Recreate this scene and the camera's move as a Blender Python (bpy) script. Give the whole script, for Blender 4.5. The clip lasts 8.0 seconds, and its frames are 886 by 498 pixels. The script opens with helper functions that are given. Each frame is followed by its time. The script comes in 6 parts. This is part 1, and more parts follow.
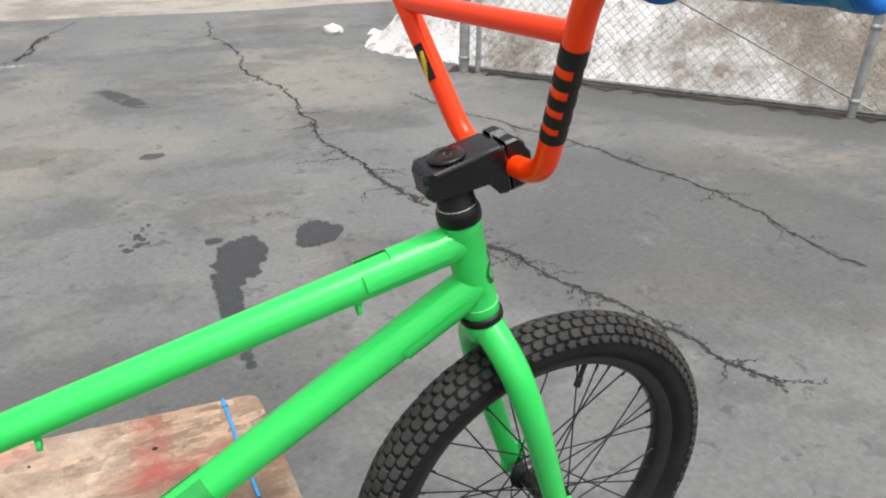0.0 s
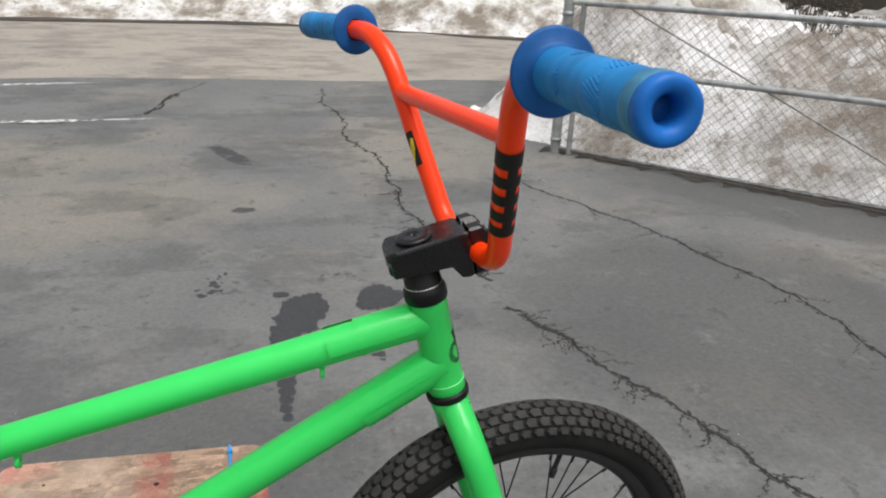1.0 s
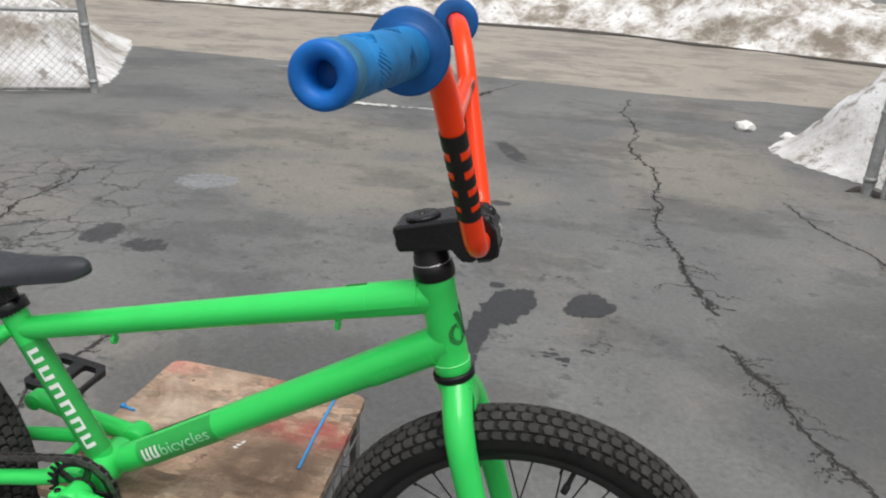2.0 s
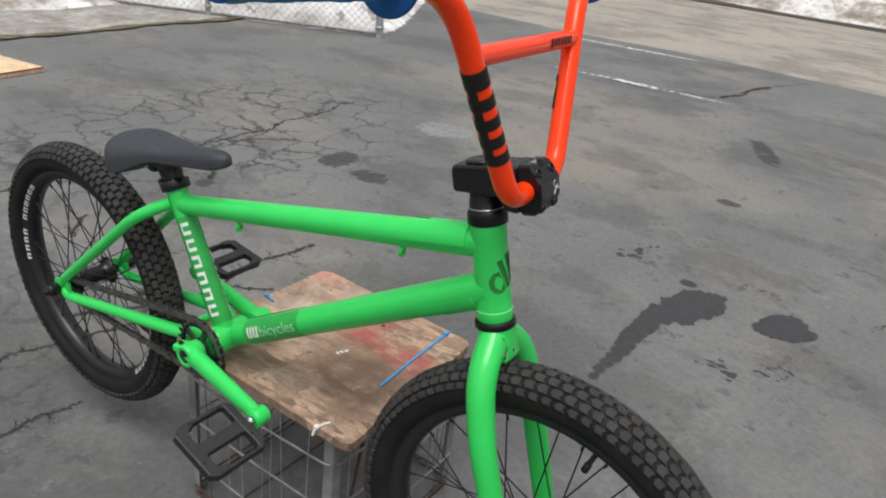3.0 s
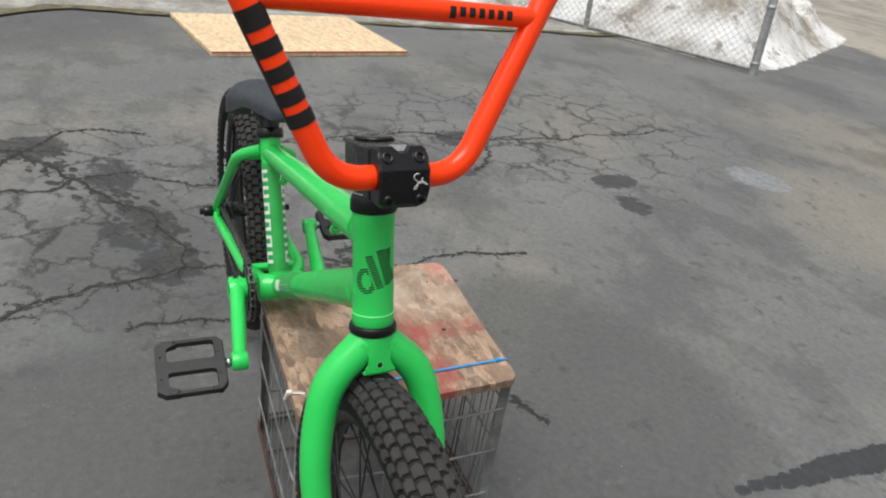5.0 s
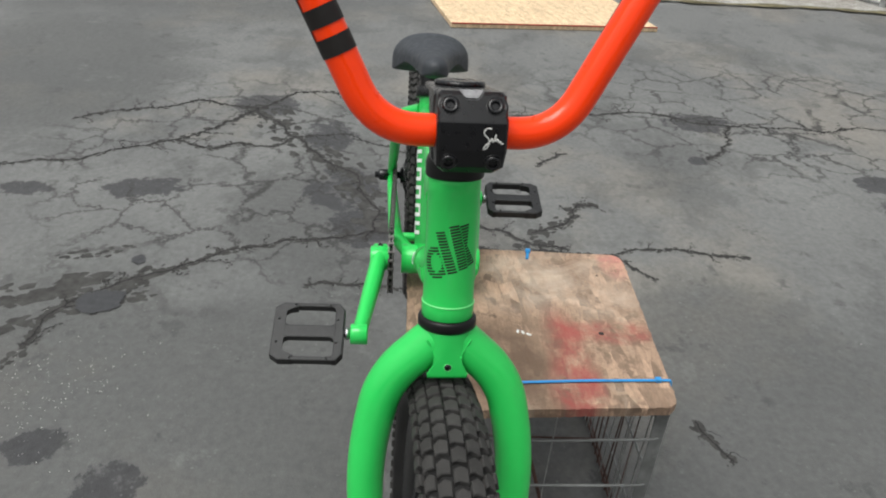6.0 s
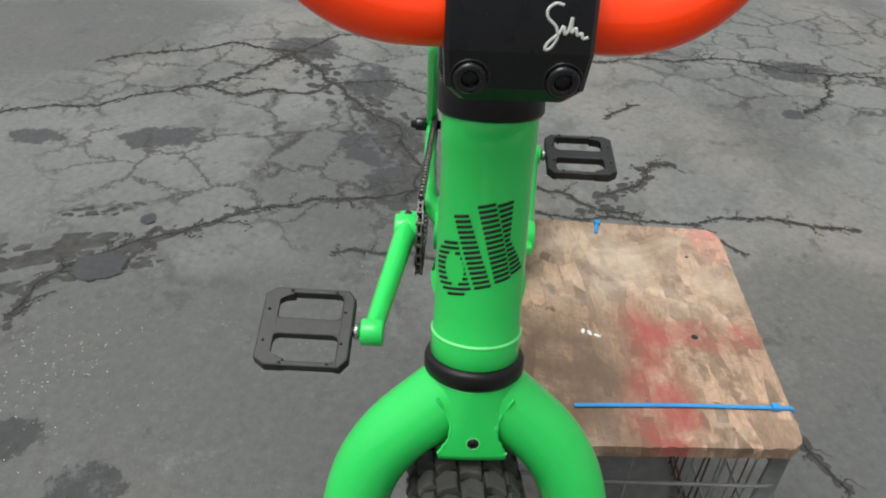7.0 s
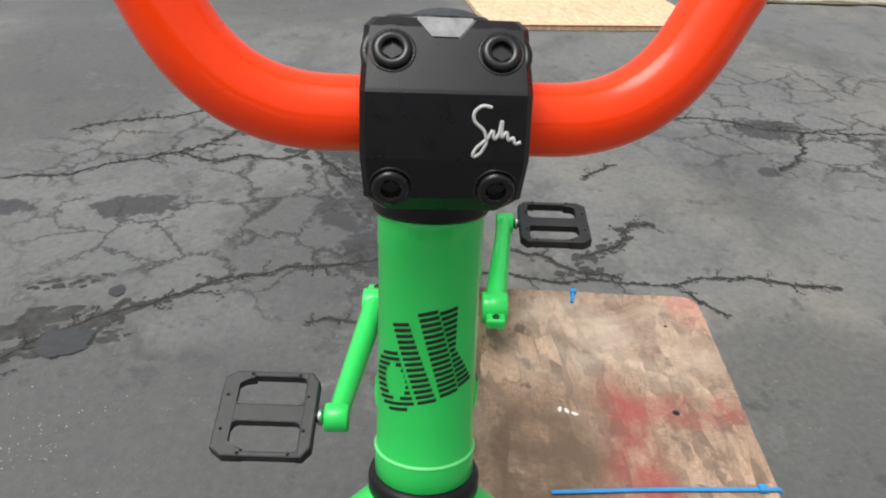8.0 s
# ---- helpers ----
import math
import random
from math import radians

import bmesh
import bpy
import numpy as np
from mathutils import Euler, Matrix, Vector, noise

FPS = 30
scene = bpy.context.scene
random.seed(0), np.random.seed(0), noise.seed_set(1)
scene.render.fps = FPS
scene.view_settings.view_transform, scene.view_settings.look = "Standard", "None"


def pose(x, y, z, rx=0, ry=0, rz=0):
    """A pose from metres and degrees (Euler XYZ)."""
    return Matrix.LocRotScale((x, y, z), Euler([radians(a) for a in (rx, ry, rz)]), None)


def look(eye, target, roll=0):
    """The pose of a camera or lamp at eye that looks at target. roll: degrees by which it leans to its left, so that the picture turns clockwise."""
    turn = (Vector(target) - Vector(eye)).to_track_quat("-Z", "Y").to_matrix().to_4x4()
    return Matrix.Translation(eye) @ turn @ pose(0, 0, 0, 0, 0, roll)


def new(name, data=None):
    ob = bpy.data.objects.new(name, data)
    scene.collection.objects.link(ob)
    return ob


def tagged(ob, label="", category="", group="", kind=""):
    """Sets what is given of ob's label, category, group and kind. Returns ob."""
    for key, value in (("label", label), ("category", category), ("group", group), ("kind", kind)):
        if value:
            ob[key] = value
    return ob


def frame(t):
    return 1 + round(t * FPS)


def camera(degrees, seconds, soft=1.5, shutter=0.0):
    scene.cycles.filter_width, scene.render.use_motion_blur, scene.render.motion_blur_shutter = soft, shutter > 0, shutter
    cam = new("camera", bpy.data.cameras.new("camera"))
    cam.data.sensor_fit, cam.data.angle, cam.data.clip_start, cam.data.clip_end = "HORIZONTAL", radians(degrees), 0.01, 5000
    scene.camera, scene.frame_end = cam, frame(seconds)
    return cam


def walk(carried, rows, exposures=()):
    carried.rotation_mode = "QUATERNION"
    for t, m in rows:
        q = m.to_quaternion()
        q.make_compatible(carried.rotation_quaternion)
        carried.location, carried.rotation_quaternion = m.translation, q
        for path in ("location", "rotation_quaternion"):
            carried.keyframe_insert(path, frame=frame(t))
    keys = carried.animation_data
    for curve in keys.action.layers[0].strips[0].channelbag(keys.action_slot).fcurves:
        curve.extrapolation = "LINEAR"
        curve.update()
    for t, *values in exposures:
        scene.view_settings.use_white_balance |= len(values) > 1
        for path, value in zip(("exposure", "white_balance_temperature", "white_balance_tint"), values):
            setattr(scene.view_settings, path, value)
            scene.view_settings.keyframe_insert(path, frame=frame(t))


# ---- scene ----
cam = camera(62.0, 8.0, soft=2.0)
# seconds, eye, Euler angles
PATH = [
    (0, -0.2994, -0.5884, 1.0616, 60.84, -0.57, -23.07),
    (0.5, -0.3049, -0.6660, 1.1035, 65.85, 0.04, -21.03),
    (1, -0.1814, -0.6596, 1.0885, 66.15, -2.05, -13.59),
    (1.5, -0.0284, -0.7067, 1.0842, 65.70, -1.05, 0.33),
    (1.7, 0.0362, -0.7098, 1.0875, 66.27, -1.47, 5.18),
    (2.8, 0.3162, -0.6423, 1.0695, 63.31, -2.96, 32.06),
    (3, 0.3440, -0.6407, 1.0713, 62.95, -4.27, 35.69),
    (3.5, 0.4414, -0.6017, 1.0739, 63.25, -5.72, 43.96),
    (4, 0.5340, -0.4752, 1.0631, 63.48, -5.07, 50.76),
    (4.2, 0.5647, -0.4162, 1.0522, 62.89, -5.66, 55.13),
    (5.3, 0.5901, -0.1371, 1.0285, 62.01, -5.03, 73.27),
    (5.5, 0.5807, -0.1036, 1.0168, 61.60, -4.94, 77.29),
    (6, 0.4919, -0.0330, 0.9710, 59.57, -1.87, 87.89),
    (6.5, 0.3292, -0.0076, 0.9100, 60.05, 0.16, 90.84),
    (7, 0.2670, -0.0070, 0.8588, 56.06, -0.57, 92.25),
    (7.5, 0.2397, -0.0025, 0.8346, 56.36, 0.21, 91.38),
    (8, 0.2314, 0.0105, 0.8608, 60.44, -0.25, 90.77),
]
walk(cam, [(t, pose(x, y, z, rx, ry, rz)) for t, x, y, z, rx, ry, rz in PATH],
     [(0.0, 0.58, 6500, 10), (0.3, 0.30, 6500, 10), (0.6, 0.15, 6500, 10), (3.0, 0.06, 6500, 10), (4.0, 0.12, 6500, 10), (5.5, 0.12, 6500, 7),
      (6.5, 0.22, 6500, 7), (7.5, 0.26, 6500, 6), (8.0, 0.28, 6500, 8)])

# ---- light: an overcast late-winter day ----
world = bpy.data.worlds.new("overcast_sky")
scene.world = world
world.use_nodes = True
wt = world.node_tree
sky = wt.nodes.new("ShaderNodeTexSky")
sky.sky_type = "NISHITA"
sky.sun_disc = False
sky.sun_elevation, sky.sun_rotation = radians(72), radians(150)
sky.air_density, sky.dust_density, sky.ozone_density = 1.0, 6.0, 0.6
grey = wt.nodes.new("ShaderNodeHueSaturation")
grey.inputs["Saturation"].default_value = 0.18
wt.links.new(sky.outputs[0], grey.inputs["Color"])
wt.links.new(grey.outputs[0], wt.nodes["Background"].inputs[0])
wt.nodes["Background"].inputs[1].default_value = 0.15
sun = new("sun", bpy.data.lights.new("sun", "SUN"))
sun.data.energy, sun.data.angle, sun.data.color = 1.2, radians(36), (1.0, 0.98, 0.95)
sun.matrix_world = look((0, 0, 10), (-1.5, 2.6, 0))


# ---- materials ----
def nodes_of(name):
    m = bpy.data.materials.new(name)
    m.use_nodes = True
    t = m.node_tree
    return m, t, t.nodes["Principled BSDF"]


def noise_node(t, scale, detail=4.0, rough=0.55, coord="Object", stretch=None):
    c = t.nodes.new("ShaderNodeTexCoord")
    n = t.nodes.new("ShaderNodeTexNoise")
    n.inputs["Scale"].default_value, n.inputs["Detail"].default_value, n.inputs["Roughness"].default_value = scale, detail, rough
    src = c.outputs[coord]
    if stretch:
        mp = t.nodes.new("ShaderNodeMapping")
        mp.inputs["Scale"].default_value = stretch
        t.links.new(src, mp.inputs[0])
        src = mp.outputs[0]
    t.links.new(src, n.inputs["Vector"])
    return n


def ramp(t, src, stops):
    r = t.nodes.new("ShaderNodeValToRGB")
    e = r.color_ramp.elements
    while len(e) < len(stops):
        e.new(0.5)
    for k, (p, c) in enumerate(stops):
        e[k].position = p
        e[k].color = (*c, 1) if len(c) == 3 else c
    t.links.new(src, r.inputs[0])
    return r.outputs[0]


def mix(t, fac, a, b, mode="MIX"):
    m = t.nodes.new("ShaderNodeMix")
    m.data_type, m.blend_type = "RGBA", mode
    for s, v in ((0, fac), (6, a), (7, b)):
        if hasattr(v, "is_linked"):
            t.links.new(v, m.inputs[s])
        else:
            m.inputs[s].default_value = v if s == 0 else (*v, 1)
    return m.outputs[2]


def bump(t, bsdf, src, strength, dist):
    b = t.nodes.new("ShaderNodeBump")
    b.inputs["Strength"].default_value, b.inputs["Distance"].default_value = strength, dist
    t.links.new(src, b.inputs["Height"])
    t.links.new(b.outputs[0], bsdf.inputs["Normal"])


def g(v):
    return (v, v, v)


def plain(name, colour, rough, metal=0.0, vary=0.12, scale=30.0, relief=0.0, spec=0.5, coat=0.0):
    m, t, b = nodes_of(name)
    n = noise_node(t, scale)
    lo, hi = [c * (1 - vary) for c in colour], [min(1, c * (1 + vary)) for c in colour]
    t.links.new(ramp(t, n.outputs[0], ((0.3, lo), (0.7, hi))), b.inputs["Base Color"])
    n2 = noise_node(t, scale * 6)
    t.links.new(ramp(t, n2.outputs[0], ((0.3, g(rough * 0.85)), (0.7, g(min(1, rough * 1.15))))), b.inputs["Roughness"])
    b.inputs["Metallic"].default_value = metal
    b.inputs["Specular IOR Level"].default_value = spec
    b.inputs["Coat Weight"].default_value = coat
    b.inputs["Coat Roughness"].default_value = 0.09
    if relief:
        bump(t, b, n2.outputs[0], 0.5, relief)
    return m


GREEN = plain("green_paint", (0.032, 0.61, 0.108), 0.34, vary=0.05, scale=14, coat=0.5, relief=0.0001, spec=0.22)
GREEN_DARK = plain("dark_green_decal", (0.025, 0.36, 0.068), 0.4, vary=0.1, scale=40)
ORANGE = plain("fluorescent_orange_paint", (1.0, 0.050, 0.002), 0.32, vary=0.02, scale=16, spec=0.15, coat=0.4, relief=0.0001)
BLUE = plain("blue_grip_rubber", (0.006, 0.125, 0.45), 0.5, vary=0.3, scale=26, relief=0.0006, spec=0.3)
BLUE_DARK = plain("deep_blue_flange_rubber", (0.006, 0.085, 0.28), 0.5, vary=0.3, scale=26, relief=0.0006, spec=0.3)
BLUE_WORN = plain("faded_blue_rubber", (0.008, 0.170, 0.42), 0.55, vary=0.38, scale=20, relief=0.0006, spec=0.3)
BLUE_GREY = plain("scuffed_grey_blue_rubber", (0.05, 0.20, 0.33), 0.6, vary=0.35, scale=40, relief=0.0008, spec=0.3)
BLACK = plain("black_anodised_metal", (0.004, 0.004, 0.005), 0.28, vary=0.2, scale=30, relief=0.0001, spec=0.5)
FACE = plain("satin_black_faceplate", (0.003, 0.003, 0.004), 0.3, vary=0.2, scale=30, spec=0.4)
HEADSET = plain("black_headset_alloy", (0.006, 0.006, 0.006), 0.38, vary=0.2, scale=40, spec=0.3)
PLASTIC = plain("black_pedal_plastic", (0.013, 0.013, 0.014), 0.5, vary=0.35, scale=90, relief=0.0006)
STICKER_BLACK = plain("black_sticker", (0.016, 0.014, 0.013), 0.5, vary=0.2, scale=60, spec=0.25)
GREEN_EDGE = plain("pale_green_glint_and_rim", (0.16, 0.80, 0.24), 0.4, vary=0.1, scale=40)
WHITE_PRINT = plain("white_print", (0.72, 0.74, 0.72), 0.45, vary=0.06, scale=60)
SILVER_PRINT = plain("silver_print", (0.50, 0.50, 0.48), 0.4, vary=0.1, scale=60)
YELLOW_PRINT = plain("yellow_print", (0.75, 0.5, 0.02), 0.45, vary=0.3, scale=120)
SEAT_MAT = plain("grey_black_seat_fabric", (0.031, 0.035, 0.042), 0.6, vary=0.15, scale=20, relief=0.0008)
RIM_MAT = plain("black_rim", (0.012, 0.012, 0.013), 0.38, vary=0.2, scale=30)
SPOKE_MAT = plain("black_spoke", (0.02, 0.02, 0.021), 0.35, metal=0.4, vary=0.2, scale=60)
STEEL = plain("bright_steel", (0.55, 0.55, 0.56), 0.28, metal=1.0, vary=0.15, scale=60)
GALV = plain("galvanised_steel", (0.42, 0.43, 0.43), 0.5, metal=0.6, vary=0.3, scale=18, relief=0.0006)
CRATE_STEEL = plain("weathered_crate_steel", (0.22, 0.225, 0.22), 0.6, metal=0.35, vary=0.4, scale=22, relief=0.0006)
WIRE_MAT = plain("zinc_wire", (0.33, 0.33, 0.32), 0.5, metal=0.5, vary=0.35, scale=40)
RUST = plain("rusty_wire", (0.075, 0.038, 0.029), 0.75, metal=0.2, vary=0.4, scale=60, relief=0.001)
TIE_BLUE = plain("blue_nylon_tie", (0.03, 0.27, 0.62), 0.35, vary=0.1, scale=60)
TIE_WHITE = plain("white_nylon_tie", (0.7, 0.66, 0.6), 0.4, vary=0.1, scale=60)
GRIT_MAT = plain("pale_grit", (0.58, 0.57, 0.54), 0.9, vary=0.3, scale=90)
STONE_MAT = plain("white_stone", (0.7, 0.69, 0.66), 0.8, vary=0.15, scale=50, relief=0.003)
RED_EDGE = plain("red_painted_edge", (0.36, 0.05, 0.03), 0.6, vary=0.4, scale=18)


def tyre_rubber():
    m, t, b = nodes_of("dusty_tyre_rubber")
    n1, n2 = noise_node(t, 22, 5), noise_node(t, 260, 2)
    c = ramp(t, n1.outputs[0], ((0.3, (0.008, 0.008, 0.008)), (0.75, (0.019, 0.018, 0.018))))
    t.links.new(c, b.inputs["Base Color"])
    b.inputs["Roughness"].default_value = 0.68
    b.inputs["Specular IOR Level"].default_value = 0.22
    bump(t, b, n2.outputs[0], 0.4, 0.0006)
    return m


def tread_rubber():
    m, t, b = nodes_of("worn_tread_rubber")
    n1, n2 = noise_node(t, 30, 5), noise_node(t, 300, 2)
    c = ramp(t, n1.outputs[0], ((0.3, (0.026, 0.025, 0.024)), (0.75, (0.056, 0.054, 0.052))))
    t.links.new(c, b.inputs["Base Color"])
    b.inputs["Roughness"].default_value = 0.78
    b.inputs["Specular IOR Level"].default_value = 0.3
    bump(t, b, n2.outputs[0], 0.5, 0.0008)
    return m


TYRE, TREAD = tyre_rubber(), tread_rubber()


def spot(t, x, y, rx, ry, turn=0.0):
    """A soft round mask on the ground: 1 at its middle, 0 at its edge."""
    c, mp, gr = t.nodes.new("ShaderNodeTexCoord"), t.nodes.new("ShaderNodeMapping"), t.nodes.new("ShaderNodeTexGradient")
    mp.vector_type = "TEXTURE"
    mp.inputs["Location"].default_value = (x, y, 0)
    mp.inputs["Rotation"].default_value = (0, 0, radians(turn))
    mp.inputs["Scale"].default_value = (rx, ry, 50)
    gr.gradient_type = "SPHERICAL"
    t.links.new(c.outputs["Object"], mp.inputs[0])
    t.links.new(mp.outputs[0], gr.inputs[0])
    return gr.outputs["Fac"]


def calc(t, op, a, b):
    m = t.nodes.new("ShaderNodeMath")
    m.operation = op
    m.use_clamp = True
    for s, v in ((0, a), (1, b)):
        if hasattr(v, "is_linked"):
            t.links.new(v, m.inputs[s])
        else:
            m.inputs[s].default_value = v
    return m.outputs[0]


def asphalt(name, dark, light, tan, tan_from=0.52, tan_spots=(), dark_spots=(), crazed=(), stains=()):
    m, t, b = nodes_of(name)
    fine, grit, rag = noise_node(t, 60, 5, 0.7), noise_node(t, 380, 2, 0.6), noise_node(t, 2.6, 10, 0.68)
    mid = noise_node(t, 1.4, 10, 0.64)
    c = ramp(t, mid.outputs[0], ((0.32, dark), (0.68, light)))
    # broad brownish and grey-black patches with torn edges
    warm_n, cool_n = noise_node(t, 1.0, 10, 0.66), noise_node(t, 1.7, 10, 0.70, stretch=(0.8, 1.2, 1))
    warm = ramp(t, warm_n.outputs[0], ((tan_from - 0.05, g(0)), (tan_from + 0.04, g(0.5)), (tan_from + 0.16, g(0.75))))
    for s in tan_spots:
        k = mix(t, 0.5, ramp(t, spot(t, *s), ((0.0, g(0)), (1.0, g(1)))), rag.outputs[0])
        warm = calc(t, "MAXIMUM", warm, ramp(t, k, ((0.38, g(0)), (0.48, g(0.6)), (0.62, g(0.9)))))
    c = mix(t, warm, c, tan)
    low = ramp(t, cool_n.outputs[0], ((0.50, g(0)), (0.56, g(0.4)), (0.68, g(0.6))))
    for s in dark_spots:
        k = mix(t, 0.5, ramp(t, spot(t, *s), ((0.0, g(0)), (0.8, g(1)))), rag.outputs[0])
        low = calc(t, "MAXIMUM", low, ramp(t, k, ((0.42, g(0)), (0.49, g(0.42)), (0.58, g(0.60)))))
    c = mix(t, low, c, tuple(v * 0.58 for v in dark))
    torn = noise_node(t, 24, 9, 0.70)
    damp = None
    for s in stains:
        k = ramp(t, mix(t, 0.40, torn.outputs[0], spot(t, *s)), ((0.425, g(0)), (0.455, g(0.85))))
        damp = k if damp is None else calc(t, "MAXIMUM", damp, k)
    if damp is not None:
        c = mix(t, damp, c, (0.036, 0.036, 0.039))
    chips = noise_node(t, 11, 8, 0.7)
    c = mix(t, ramp(t, chips.outputs[0], ((0.60, g(0)), (0.635, g(0.55)))), c, tuple(v * 0.5 for v in dark))
    pale = noise_node(t, 6.2, 10, 0.76)
    c = mix(t, ramp(t, pale.outputs[0], ((0.58, g(0)), (0.66, g(0.4)))), c, tuple(min(1, v * 1.12) for v in light))
    edge = ramp(t, rag.outputs[0], ((0.36, g(0)), (0.62, g(1))))
    for s in crazed:
        warp, v = noise_node(t, 7, 7, 0.72), t.nodes.new("ShaderNodeTexVoronoi")
        v.feature = "DISTANCE_TO_EDGE"
        v.inputs["Scale"].default_value = 5.5
        add, tc = t.nodes.new("ShaderNodeVectorMath"), t.nodes.new("ShaderNodeTexCoord")
        add.operation = "MULTIPLY_ADD"
        t.links.new(warp.outputs["Color"], add.inputs[0])
        add.inputs[1].default_value = (0.22, 0.22, 0)
        t.links.new(tc.outputs["Object"], add.inputs[2])
        t.links.new(add.outputs[0], v.inputs["Vector"])
        patchy = noise_node(t, 3.1, 5, 0.6)
        line = ramp(t, v.outputs["Distance"], ((0.0, g(1)), (0.018, g(0.8)), (0.042, g(0))))
        k = calc(t, "MULTIPLY", line, ramp(t, spot(t, *s), ((0.05, g(0)), (0.45, g(0.85)))))
        k = calc(t, "MULTIPLY", k, ramp(t, patchy.outputs[0], ((0.38, g(0)), (0.48, g(1)))))
        c = mix(t, k, c, (0.024, 0.023, 0.022))
    c = mix(t, 0.4, c, ramp(t, fine.outputs[0], ((0.27, g(0.24)), (0.73, g(0.76)))), "OVERLAY")
    v = t.nodes.new("ShaderNodeTexVoronoi")
    v.inputs["Scale"].default_value = 260
    tc = t.nodes.new("ShaderNodeTexCoord")
    t.links.new(tc.outputs["Object"], v.inputs["Vector"])
    c = mix(t, calc(t, "MULTIPLY", ramp(t, v.outputs["Color"], ((0.88, g(0)), (0.95, g(0.4)))), edge), c, tuple(min(1, q * 1.7) for q in light))
    t.links.new(c, b.inputs["Base Color"])
    t.links.new(ramp(t, mid.outputs[0], ((0.3, g(0.58)), (0.7, g(0.85)))), b.inputs["Roughness"])
    b.inputs["Specular IOR Level"].default_value = 0.35
    bump(t, b, mix(t, 0.5, grit.outputs[0], fine.outputs[0]), 0.6, 0.004)
    return m


# damp stains: place, half lengths and turn
STAINS = [(-1.41, -0.77, 0.09, 0.17, 12), (-1.37, -1.08, 0.06, 0.10, 0), (-1.42, -0.26, 0.04, 0.05, 0), (-1.67, 1.55, 0.10, 0.17, 10), (-1.45, 1.495, 0.13, 0.09, 0), (-0.36, 3.44, 0.09, 0.34, 24),
          (-0.28, 2.47, 0.08, 0.06, 0), (-1.80, 0.95, 0.05, 0.05, 0), (-1.22, -0.20, 0.05, 0.05, 0), (-1.24, -0.16, 0.15, 0.13, 0), (-1.42, -0.24, 0.16, 0.13, 20), (-0.44, -0.66, 0.06, 0.07, 0), (-0.35, -0.51, 0.09, 0.08, 0)]
# ragged black blots beside the cracks
BLOTS = [(-1.52, -0.20, 0.16, 0.10, 30), (-1.85, -0.30, 0.18, 0.13, 0), (-2.10, -0.55, 0.16, 0.18, 0), (-2.16, 1.08, 0.14, 0.20, 0)]
# the second list darkens ragged areas, four of them around the bicycle
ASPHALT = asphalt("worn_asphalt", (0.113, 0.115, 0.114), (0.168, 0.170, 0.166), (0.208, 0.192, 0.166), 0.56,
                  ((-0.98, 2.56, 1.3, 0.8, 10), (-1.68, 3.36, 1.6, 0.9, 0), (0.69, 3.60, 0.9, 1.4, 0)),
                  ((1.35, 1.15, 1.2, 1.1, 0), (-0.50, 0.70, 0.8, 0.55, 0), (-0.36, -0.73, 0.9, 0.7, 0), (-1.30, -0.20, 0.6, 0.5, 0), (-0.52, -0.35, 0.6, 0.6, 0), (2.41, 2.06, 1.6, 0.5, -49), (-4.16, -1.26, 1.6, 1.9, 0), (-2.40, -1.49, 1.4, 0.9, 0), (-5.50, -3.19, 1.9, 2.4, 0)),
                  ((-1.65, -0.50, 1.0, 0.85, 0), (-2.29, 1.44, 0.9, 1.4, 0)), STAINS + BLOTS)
ROAD_MAT = asphalt("sandy_road_surface", (0.20, 0.184, 0.164), (0.30, 0.278, 0.246), (0.345, 0.31, 0.262), 0.4)


def ragged(name, colour, rough, scale, lo, hi, vary=0.3):
    """A stain whose cover breaks up into ragged grains."""
    m, t, b = nodes_of(name)
    n, n2 = noise_node(t, scale, 8, 0.75), noise_node(t, 70, 4)
    t.links.new(ramp(t, n2.outputs[0], ((0.3, tuple(q * (1 - vary) for q in colour)), (0.7, tuple(q * (1 + vary) for q in colour)))), b.inputs["Base Color"])
    t.links.new(ramp(t, n.outputs[0], ((lo, g(0)), (hi, g(1)))), b.inputs["Alpha"])
    b.inputs["Roughness"].default_value = rough
    b.inputs["Specular IOR Level"].default_value = 0.35
    return m


CRACK_EDGE = plain("crumbled_crack_edge", (0.060, 0.059, 0.057), 0.95, vary=0.3, scale=40, spec=0.08)
CRACK_MAT = plain("dirt_filled_crack", (0.030, 0.029, 0.029), 0.95, vary=0.3, scale=50, spec=0.06)
DAMP = plain("damp_asphalt", (0.040, 0.041, 0.044), 0.55, vary=0.2, scale=60, relief=0.0012, spec=0.35)
SALT = ragged("white_salt_crust", (0.62, 0.61, 0.59), 0.8, 22, 0.44, 0.54, 0.1)
PALE = plain("salt_bleached_patch", (0.185, 0.19, 0.195), 0.7, vary=0.3, scale=40, relief=0.002)


